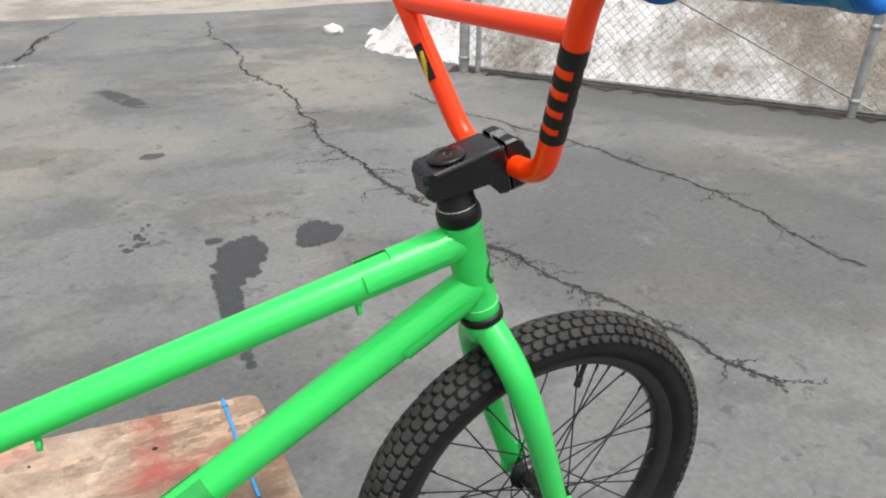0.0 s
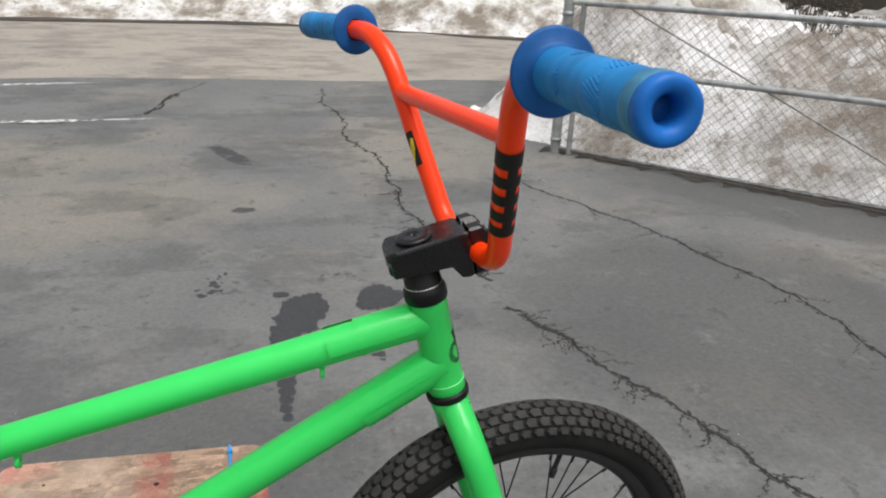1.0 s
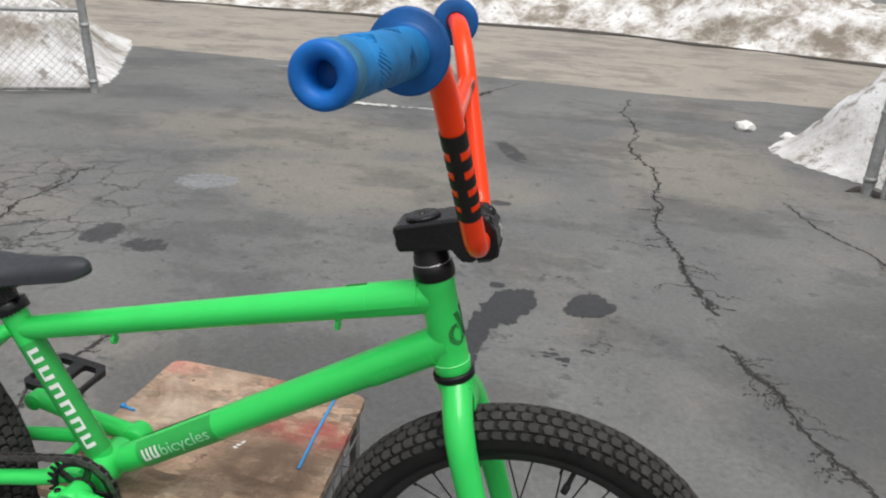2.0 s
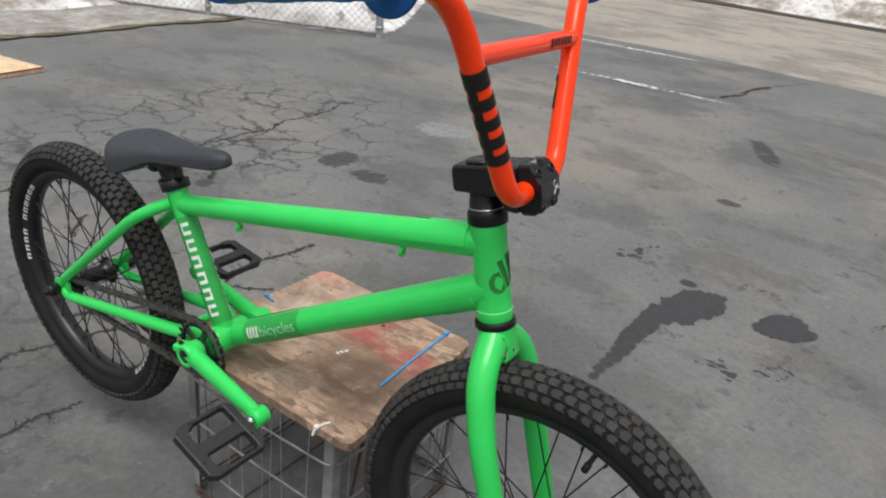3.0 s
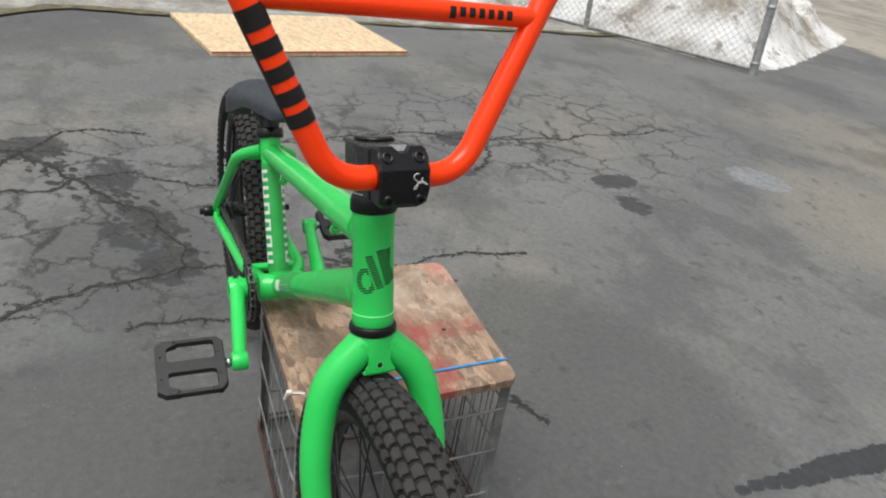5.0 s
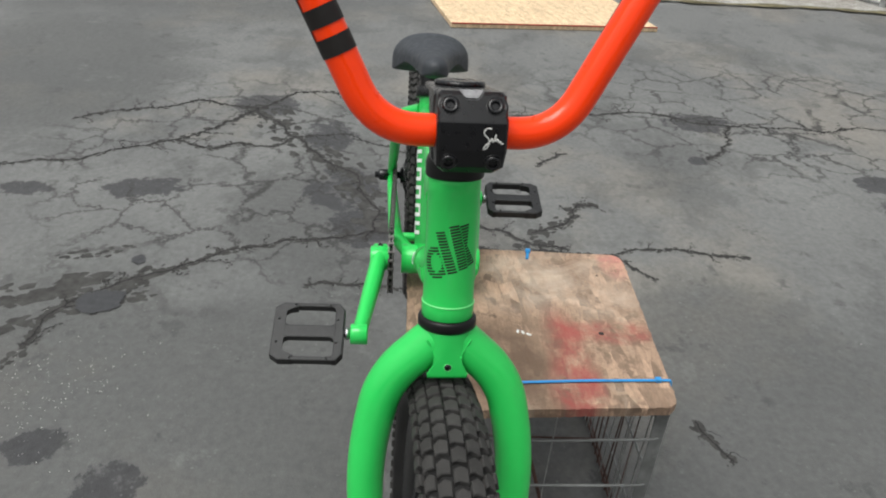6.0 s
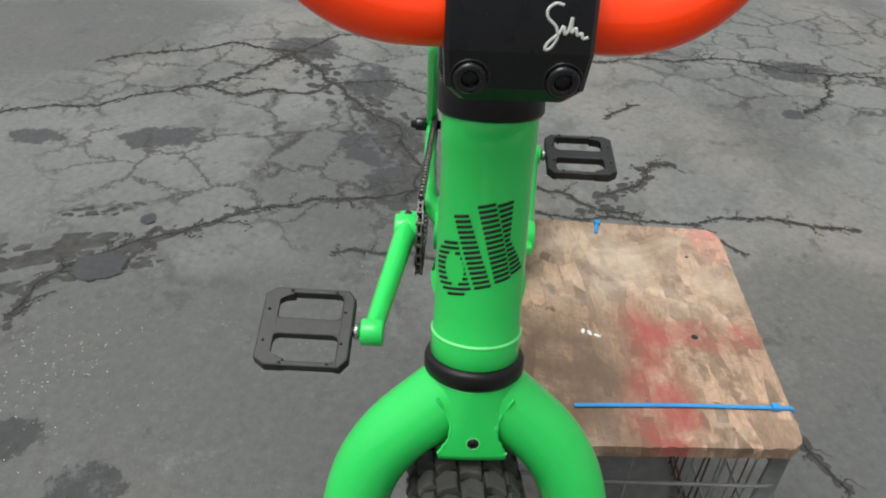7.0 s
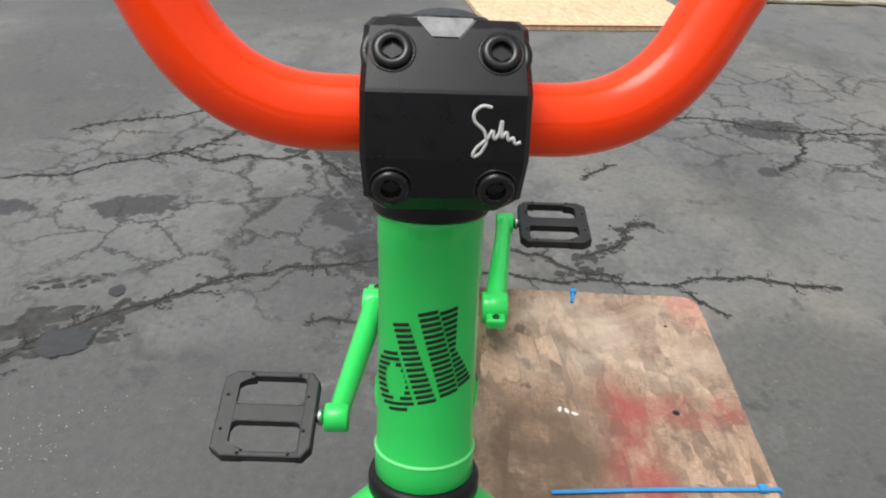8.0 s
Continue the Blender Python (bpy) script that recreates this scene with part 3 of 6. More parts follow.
def gusset(a, b, drop, name):
    """A plate wrapped over the joint of a tube with the head tube."""
    bm = bmesh.new()
    r = 0.0194 if drop else 0.0213
    up = (0, 0, 1) if drop else (0, 0, -1)
    add_patch(bm, a.lerp(b, 0.20), a.lerp(b, 0.72), r, -94, 94, up, 18, 0.0017)
    for lo, hi in ((-94, -40), (40, 94)):
        add_patch(bm, a.lerp(b, 0.72), b, r, lo, hi, up, 8, 0.0020)
    return part(name, bm, GREEN, bike)


gusset(TT_FRONT, TT_FRONT.lerp(TT_BACK, 0.20), True, "top_gusset")
gusset(DT_FRONT, DT_FRONT.lerp(BB, 0.19), False, "lower_gusset")

for sgn in (-1, 1):
    drop = REAR + V(0, 0.058 * sgn, 0)
    up = TT_BACK + V(-0.004, 0.012 * sgn, 0.004)
    part("seat_stay", tube(rounded([up, TT_BACK + V(-0.045, 0.047 * sgn, -0.022), drop + V(0.012, 0, 0.022), drop + V(0.0, 0, 0.002)], 0.03), (0.0098, 0.0085), 14), GREEN, bike)
    low = BB + V(-0.015, 0.026 * sgn, 0.004)
    part("chain_stay", tube(rounded([low, BB + V(-0.06, 0.046 * sgn, 0.002), drop + V(0.02, 0, -0.012), drop + V(0.0, 0, -0.001)], 0.03), (0.0115, 0.0088), 14), GREEN, bike)
    bm = bmesh.new()
    add_prism(bm, [(-0.022, -0.012), (0.014, -0.017), (0.026, -0.008), (0.024, 0.016), (0.008, 0.020), (-0.020, 0.010)], Matrix.Translation(drop + V(0, 0.003, 0)) @ pose(0, 0, 0, 90, 0, 0), 0.006, 0.0012)
    part("dropout", bm, GREEN, bike)
part("seat_stay_bridge", tube([TT_BACK + V(-0.06, -0.045, -0.03), TT_BACK + V(-0.06, 0.045, -0.03)], 0.007, 12), GREEN, bike)
part("chain_stay_bridge", tube([BB + V(-0.062, -0.045, 0.002), BB + V(-0.062, 0.045, 0.002)], 0.007, 12), GREEN, bike)


def cable_tab(at):
    bm = bmesh.new()
    outer, inner = 0.0062, 0.0028
    add_lathe(bm, [(inner, -0.0022), (outer, -0.0022), (outer, 0.0022), (inner, 0.0022)], at, (1, 0, 0), 14, close=True)
    add_box(bm, (0.006, 0.006, 0.008), Matrix.Translation(at + V(0, 0, 0.007)), 0.001, 1)
    part("cable_guide", bm, GREEN, bike)


for f in (0.21, 0.74):
    p = TT_FRONT.lerp(TT_BACK, f)
    cable_tab(p + V(0, -0.006, -0.0255 + 0.003 * f))

# decals: dark panel on the down tube, white bars for the lettering
dta, dtb = DT_FRONT.lerp(BB, 0.62), DT_FRONT.lerp(BB, 0.86)
panel = part("decal_panel", add_patch(bmesh.new(), dta, dtb, 0.0203, 20, 160, (0, 0, 1), 10, 0.0006), GREEN_DARK, down_tube, "dark green decal panel")
part("decal_panel", add_patch(bmesh.new(), dta, dtb, 0.0203, -160, -20, (0, 0, 1), 10, 0.0006), GREEN_DARK, down_tube, "dark green decal panel")


def letter_bars(parent, a, b, r, ang, span, count, ref, mat):
    """Plain bars of the size of a line of lettering along a tube."""
    a, b = Vector(a), Vector(b)
    rng = random.Random(count)
    bm = bmesh.new()
    for k in range(count):
        s0, s1 = (k + 0.14) / count, (k + 0.86) / count
        w = 0.29 * (s1 - s0)
        lo, hi = ang - span / 2, ang + span / 2
        add_patch(bm, a.lerp(b, s0), a.lerp(b, s0 + w), r, lo, hi, ref, 5, 0.0006)
        add_patch(bm, a.lerp(b, s1 - w), a.lerp(b, s1), r, lo, hi, ref, 5, 0.0006)
        e = lo if rng.random() < 0.5 else hi - span * 0.20
        add_patch(bm, a.lerp(b, s0 + w), a.lerp(b, s1 - w), r, e, e + span * 0.20, ref, 3, 0.0006)
    return part("lettering", bm, mat, parent, "plain bars of pale lettering")


letter_bars(down_tube, DT_FRONT.lerp(BB, 0.845), DT_FRONT.lerp(BB, 0.79), 0.0210, 82, 46, 2, (0, 0, 1), WHITE_PRINT)
PALE_PRINT = plain("pale_green_print", (0.30, 0.66, 0.38), 0.45, vary=0.1, scale=60)


def wrapped_text(body, parent, a, b, r, angle, ref, height, mat, label):
    """A word in raised print, bent round a tube: it reads from a to b, its middle at the angle counted from ref."""
    curve = bpy.data.curves.new("word", "FONT")
    curve.body, curve.size, curve.align_x, curve.align_y, curve.resolution_u = body, 1.0, "CENTER", "CENTER", 3
    scrap = bpy.data.objects.new("word", curve)
    me = bpy.data.meshes.new_from_object(scrap)
    bpy.data.objects.remove(scrap)
    bm = bmesh.new()
    bm.from_mesh(me)
    bpy.data.meshes.remove(me)
    bmesh.ops.subdivide_edges(bm, edges=[e for e in bm.edges if abs(e.verts[0].co.y - e.verts[1].co.y) > 0.2], cuts=2)
    bmesh.ops.triangulate(bm, faces=bm.faces)
    a, b = Vector(a), Vector(b)
    ax = (b - a).normalized()
    side = (Vector(ref) - ax * Vector(ref).dot(ax)).normalized()
    up = ax.cross(side)
    wide = max(v.co.x for v in bm.verts) - min(v.co.x for v in bm.verts)
    for v in bm.verts:
        along = 0.5 + v.co.x / wide
        t = radians(angle) - v.co.y * height / r
        v.co = a.lerp(b, along) + (side * math.cos(t) + up * math.sin(t)) * r
    return part("lettering", bm, mat, parent, label)


wrapped_text("bicycles", down_tube, DT_FRONT.lerp(BB, 0.785), DT_FRONT.lerp(BB, 0.635), 0.0212, 86, (0, 0, 1), 0.024, PALE_PRINT, "pale green word in sans-serif print")
part("decal_panel", add_patch(bmesh.new(), BB.lerp(SEAT_TOP, 0.10), BB.lerp(SEAT_TOP, 0.80), 0.0164, -175, 175, (1, 0, 0), 30, 0.0004), GREEN_DARK, seat_tube, "darker green decal band")
for a in (-58, 58):
    letter_bars(seat_tube, BB.lerp(SEAT_TOP, 0.78), BB.lerp(SEAT_TOP, 0.14), 0.0170, a, 44, 6, (1, 0, 0), WHITE_PRINT)

# headset and fork
part("headset_lower_ring", moved(lathe([(0.018, -0.006), (0.0224, -0.0062), (0.0240, -0.0045), (0.0240, 0.0012), (0.0230, 0.0032), (0.0200, 0.0036)], (0, 0, 0), AX, 40), STEER), HEADSET, bike, "black rubbery headset ring")
part("headset_upper_cover", moved(lathe([(0.0200, 0.1176), (0.0218, 0.1180), (0.0228, 0.1196), (0.0228, 0.1290), (0.0220, 0.1318), (0.0204, 0.1352), (0.0196, 0.1358), (0.0192, 0.145), (0.0182, 0.146), (0.0182, 0.160)], (0, 0, 0), AX, 40), STEER), HEADSET, bike, "black headset cover")
part("spacer_ring", moved(lathe([(0.018, 0.1354), (0.0200, 0.1357), (0.0202, 0.1367), (0.018, 0.1374)], (0, 0, 0), AX, 36), STEER), STEEL, bike, "bright metal ring")
part("steerer_tube", moved(tube([st(0.128, 0), st(0.185, 0)], 0.0175, 24), STEER), BLACK, bike)

S_AXLE, P_AXLE = -0.307, 0.027
fork = part("fork_crown", moved(lathe([(0.0, -0.034), (0.014, -0.034), (0.0185, -0.030), (0.0205, -0.020), (0.0224, -0.007), (0.0, -0.0065)], (0, 0, 0), AX, 32), STEER), GREEN, bike)
for sgn in (-1, 1):
    pts = rounded([st(-0.016, 0.002, 0.008 * sgn), st(-0.052, 0.004, 0.050 * sgn), st(-0.125, 0.008, 0.0655 * sgn), st(-0.30, 0.020, 0.060 * sgn)], 0.06, 10)
    part("fork_leg", moved(tube(pts, (0.0178, 0.0135), 22), STEER), GREEN, bike)
    bm = bmesh.new()
    add_prism(bm, [(-0.012, 0.03), (-0.016, -0.006), (-0.006, -0.018), (0.016, -0.016), (0.024, 0.0), (0.016, 0.016), (0.008, 0.034)],
              Matrix.Translation(st(S_AXLE, P_AXLE - 0.008, 0.057 * sgn + 0.003)) @ pose(0, 0, 0, 90, 11.5, 0), 0.006, 0.001)
    part("fork_dropout", moved(bm, STEER), GREEN, bike)
# crown web with the brake hole, in front: it narrows between the legs and spreads again below
bm = bmesh.new()
WEB = [(-0.0070, 0.0218, 0.0226), (-0.0120, 0.0180, 0.0224), (-0.0190, 0.0132, 0.0220), (-0.0260, 0.0106, 0.0217), (-0.0330, 0.0114, 0.0214), (-0.0395, 0.0146, 0.0210), (-0.0425, 0.0166, 0.0208), (-0.0450, 0.0160, 0.0206)]
rows = []
for h, half, ahead in WEB:
    flat = max(0.0, min(1.0, (-h - 0.010) / 0.022))
    row = []
    for k in range(-6, 7):
        y = half * k / 6
        bend = 0.0226 - math.sqrt(max(0.0, 0.0226 ** 2 - y * y))
        row.append(bm.verts.new(st(h, ahead - bend * (1 - 0.88 * flat), y)))
    rows.append(row)
back = [bm.verts.new(v.co - EX * 0.010) for v in rows[-1]]
for a, b in zip(rows + [rows[-1]], rows[1:] + [back]):
    for k in range(12):
        if a is not b:
            bm.faces.new((a[k], a[k + 1], b[k + 1], b[k])).smooth = True
web = part("crown_web", moved(bm, STEER), GREEN, bike, "green crown plate with a drilled hole")
part("hole_rim", moved(lathe([(0.0028, -0.002), (0.0029, 0.0004), (0.0034, 0.0005), (0.0036, -0.001)], st(-0.0352, 0.0211), EX, 20), STEER), GREEN_EDGE, web, "pale worn rim of the hole")
# no opening here: a black disc paints the darkness of the hole
part("hole_dark_disc", moved(lathe([(0.0, 0.00035), (0.0029, 0.00035), (0.0030, -0.002)], st(-0.0352, 0.0211), EX, 20), STEER), BLACK, web, "black disc painting the hole's dark inside")
bead_rng = random.Random(12)
for sgn in (-1, 1):
    pts, radii = [], []
    for a, b in zip(WEB[1:6], WEB[2:7]):
        for f in (0.0, 0.25, 0.5, 0.75):
            h, half, ahead = (p + (q - p) * f for p, q in zip(a, b))
            pts.append(st(h, ahead - 0.0012 - 0.004 * max(0.0, 1 + h / 0.03), half * sgn))
            radii.append(bead_rng.uniform(0.0004, 0.0013))
    part("weld_bead", moved(tube(pts, radii, 8), STEER), GREEN, web)

# stem
S_BAR, P_BAR = 0.161, 0.0566
stem_frame = Matrix((EX, V(0, 1, 0), AX)).transposed().to_4x4()


def stem_m(s, p, y=0.0):
    m = stem_frame.copy()
    m.translation = st(s, p, y)
    return m


# side profile (ahead, along the axis), swept across with softened edges
profile = [(-0.0285, 0.1560), (-0.0305, 0.1582), (-0.0310, 0.1795), (-0.0290, 0.1842), (-0.0245, 0.1864), (0.0190, 0.1870), (0.0350, 0.1874), (0.0465, 0.1872), (0.0512, 0.1858),
           (0.0512, 0.1390), (0.0465, 0.1370), (0.0390, 0.1385), (0.0300, 0.1530)]
half_w = [(-0.0242, 0.0030), (-0.0234, 0.0012), (-0.0212, 0.0), (0.0212, 0.0), (0.0234, 0.0012), (0.0242, 0.0030)]
bm = bmesh.new()
mid_p, mid_s = 0.012, 0.162
rows = []
for y, inset in half_w:
    ring = []
    for k, (q, h) in enumerate(profile):
        narrow = 0.80 if q < -0.026 else 1.0
        ring.append(bm.verts.new(st(h + (inset if h < mid_s else -inset), q + (inset if q < mid_p else -inset), y * narrow)))
    rows.append(ring)
for a, b in zip(rows, rows[1:]):
    for k in range(len(profile)):
        w = (k + 1) % len(profile)
        bm.faces.new((a[k], a[w], b[w], b[k]))
bm.faces.new(rows[0])
bm.faces.new(rows[-1])
stem = part("stem", moved(bm, STEER), BLACK, bike, "black anodised handlebar stem")
part("top_cap", moved(lathe([(0.0, 0.1880), (0.0030, 0.1880), (0.0034, 0.1900), (0.0040, 0.1904), (0.0168, 0.1904), (0.0186, 0.1896), (0.0191, 0.1866), (0.0, 0.1864)], (0, 0, 0), AX, 32), STEER), BLACK, stem)
part("cap_bolt", moved(add_cyl(bmesh.new(), st(0.1876, 0), AX, 0.0027, 0.0012), STEER), BLACK, stem)
for s in (0.1630, 0.1765):
    bm = add_cyl(bmesh.new(), st(s, -0.0265, -0.0100), -EX, 0.0042, 0.0062)
    add_lathe(bm, [(0.0044, 0.0), (0.0058, 0.0), (0.0058, 0.0046), (0.0044, 0.0050)], st(s, -0.0265, -0.0100), -EX, 16)
    part("clamp_bolt", moved(bm, STEER), BLACK, stem)

# faceplate: an upper face that leans back, a flat middle and a lower face that tucks under
FP = STEER @ stem_m(S_BAR, P_BAR + 0.002)
levels = [(-0.0262, 0.0080, 0.0175), (-0.0215, 0.0138, 0.0226), (-0.0095, 0.0186, 0.0236), (0.0085, 0.0186, 0.0236), (0.0095, 0.0181, 0.0236), (0.0255, 0.0088, 0.0228), (0.0278, 0.0060, 0.0204)]


def face_depth(z):
    for (z0, d0, _), (z1, d1, _) in zip(levels, levels[1:]):
        if z <= z1:
            return d0 + (d1 - d0) * (z - z0) / (z1 - z0)
    return levels[-1][1]


def face_half(z):
    for (z0, _, h0), (z1, _, h1) in zip(levels, levels[1:]):
        if z <= z1:
            return h0 + (h1 - h0) * (z - z0) / (z1 - z0)
    return levels[-1][2]


bm = bmesh.new()
rows = []
for z in (-0.0262, -0.0215, -0.0095, 0.0085, 0.0095, 0.0225, 0.0255, 0.0278):
    d, h = face_depth(z), face_half(z)
    cutin = max(0.0, z - 0.0225) / 0.0053
    v = 0.0035 + 0.0050 * cutin
    row = []
    for y0, y1 in ((-h, -v), (v, h)):
        row.append([bm.verts.new((x, y, z)) for x, y in ((-0.006, y0), (d - 0.0016, y0), (d, y0 + 0.0016), (d, y1), (-0.006, y1))] if y0 < 0 else
                   [bm.verts.new((x, y, z)) for x, y in ((-0.006, y0), (d, y0), (d, y1 - 0.0016), (d - 0.0016, y1), (-0.006, y1))])
    rows.append(row)
for i, (a, b) in enumerate(zip(rows, rows[1:])):
    for side in (0, 1):
        for k in range(4):
            if i < 5 and k == (3 if side == 0 else 0):
                continue
            bm.faces.new((a[side][k], a[side][k + 1], b[side][k + 1], b[side][k]))
    if i < 5:
        bm.faces.new((a[0][3], a[1][1], b[1][1], b[0][3]))
bm.faces.new((rows[5][0][3], rows[5][1][1], rows[5][1][0], rows[5][0][4]))
for side in (0, 1):
    bm.faces.new(rows[-1][side])
bm.faces.new([*rows[0][0][:4], *rows[0][1][1:]])
faceplate = part("faceplate", moved(bm, FP), FACE, stem, "black faceted faceplate with four bolts")
# bevel line round each upper bolt, and the alloy seen through the notch
part("notch_floor", moved(add_box(bmesh.new(), (0.004, 0.016, 0.006), Matrix.Translation((-0.0010, 0, 0.0246)) @ pose(0, 0, 0, 0, -30, 0)), FP), plain("bare_alloy", (0.26, 0.26, 0.27), 0.55, metal=0.2, vary=0.3, scale=200), stem, "bare grey alloy behind the notch")
for z, y in ((0.0190, -0.0149), (0.0190, 0.0149), (-0.0180, -0.0149), (-0.0180, 0.0149)):
    lean_in = Matrix.Rotation(radians(-30 if z > 0 else 22), 4, "Y")
    m = FP @ Matrix.Translation((face_depth(z) - 0.0002, y, z)) @ lean_in
    bm = bmesh.new()
    big = 0.88
    add_lathe(bm, [(r * big, h) for r, h in ((0.0074, -0.004), (0.0074, 0.0003), (0.0066, 0.0005), (0.0063, -0.0006))], (0, 0, 0), (1, 0, 0), 28)
    add_lathe(bm, [(r * big, h) for r, h in ((0.0062, -0.002), (0.0062, 0.0012), (0.0054, 0.0020), (0.0040, 0.0020), (0.0034, 0.0016))], (0, 0, 0), (1, 0, 0), 28)
    add_lathe(bm, [(r * big, h) for r, h in ((0.0034, 0.0016), (0.0031, -0.0025), (0.0, -0.0025))], (0, 0, 0), (1, 0, 0), 6)
    part("faceplate_bolt", moved(bm, m), BLACK, stem)
    if z > 0:
        part("bolt_boss", moved(lathe([(0.0060, -0.001), (0.0062, 0.0001), (0.0084, 0.0001), (0.0088, -0.0005), (0.0088, -0.002)], (0, 0, 0), (1, 0, 0), 28), m), FACE, stem)
# silvery flourish on the faceplate, drawn as a plain stroke: a tall loop and four small waves
loop = [(0.0128, 0.0062), (0.0105, 0.0068), (0.0082, 0.0050), (0.0085, 0.0028), (0.0112, 0.0008), (0.0120, -0.0020), (0.0102, -0.0050), (0.0082, -0.0058), (0.0090, -0.0036), (0.0122, -0.0010),
        (0.0134, 0.0014), (0.0136, -0.0016), (0.0148, -0.0002), (0.0156, 0.0038), (0.0154, -0.0014), (0.0168, 0.0010), (0.0172, -0.0018), (0.0186, -0.0004), (0.0188, -0.0024), (0.0204, -0.0018)]
part("flourish", moved(tube(rounded([V(0.0187, 0.0137 + (y - 0.0140) * 1.10, z * 1.15 - 0.0020) for y, z in loop], 0.0012, 3), 0.00050, 6), FP), SILVER_PRINT, stem, "silver pen-stroke emblem")

# handlebar
RB = 0.0112
# the bar sits a little crooked in its clamp
CLAMP = st(S_BAR, P_BAR)
BAR = STEER @ Matrix.Translation(CLAMP) @ Matrix.Rotation(radians(4.9), 4, AX) @ Matrix.Rotation(radians(-1.15), 4, EX) @ Matrix.Translation(-CLAMP)
bar_pts = [st(S_BAR, P_BAR, 0.0), st(S_BAR, P_BAR, 0.0640), st(0.3656, 0.0610, 0.1681), st(0.3712, 0.0290, 0.3695)]
left = rounded(bar_pts, 0.058, 14)
right = [V(p.x, -p.y, p.z) for p in left]
handlebar = part("handlebar", moved(tube(right[::-1] + left[1:], RB, 24), BAR), ORANGE, bike, "fluorescent orange two-piece handlebar")


def riser(s, sgn):
    a, b = bar_pts[1], bar_pts[2]
    p = a.lerp(b, s)
    return V(p.x, p.y * sgn, p.z)


XB = 0.694
part("crossbar", moved(tube([riser(XB, -1), riser(XB, 1)], 0.0095, 20), BAR), ORANGE, handlebar)
# stickers
bm = bmesh.new()
ref = V(0.0, -1, 0)
for hi, lo in ((0.655, 0.579), (0.541, 0.488), (0.450, 0.398), (0.364, 0.312), (0.282, 0.230)):
    add_patch(bm, riser(hi, -1), riser(lo, -1), RB + 0.0003, -165, 165, ref, 26, 0.0003)
for hi, lo in ((0.579, 0.541), (0.488, 0.450), (0.398, 0.364), (0.312, 0.282)):
    add_patch(bm, riser(hi, -1), riser(lo, -1), RB + 0.0003, -18, 29, ref, 6, 0.0003)
part("stripe_sticker", moved(bm, BAR), STICKER_BLACK, handlebar, "black striped sticker")
ref = V(-1, -0.5, 0)
part("sticker", moved(add_patch(bmesh.new(), riser(0.49, 1), riser(0.32, 1), RB + 0.0002, -28, 30, ref, 8, 0.0003), BAR), STICKER_BLACK, handlebar, "small black and yellow sticker")
bm = bmesh.new()
for k in range(9):
    mid = -10 + 4.0 * k
    half = 17 - 2.4 * abs(k - 3)
    add_patch(bm, riser(0.455 - 0.0145 * k, 1), riser(0.4405 - 0.0145 * k, 1), RB + 0.0007, mid - half, min(mid + half, 28), ref, 4, 0.0003)
part("sticker_print", moved(bm, BAR), YELLOW_PRINT, handlebar)
bm = bmesh.new()
xa, xb = riser(XB, 1), riser(XB, -1)
for k in range(7):
    s = 0.12 + 0.036 * k
    add_patch(bm, xa.lerp(xb, s), xa.lerp(xb, s + 0.022), 0.0097, -24 - (12 if k == 6 else 0), 24, (1, 0, 0.25), 5, 0.0005)
part("crossbar_print", moved(bm, BAR), STICKER_BLACK, handlebar, "black print bars on the crossbar")

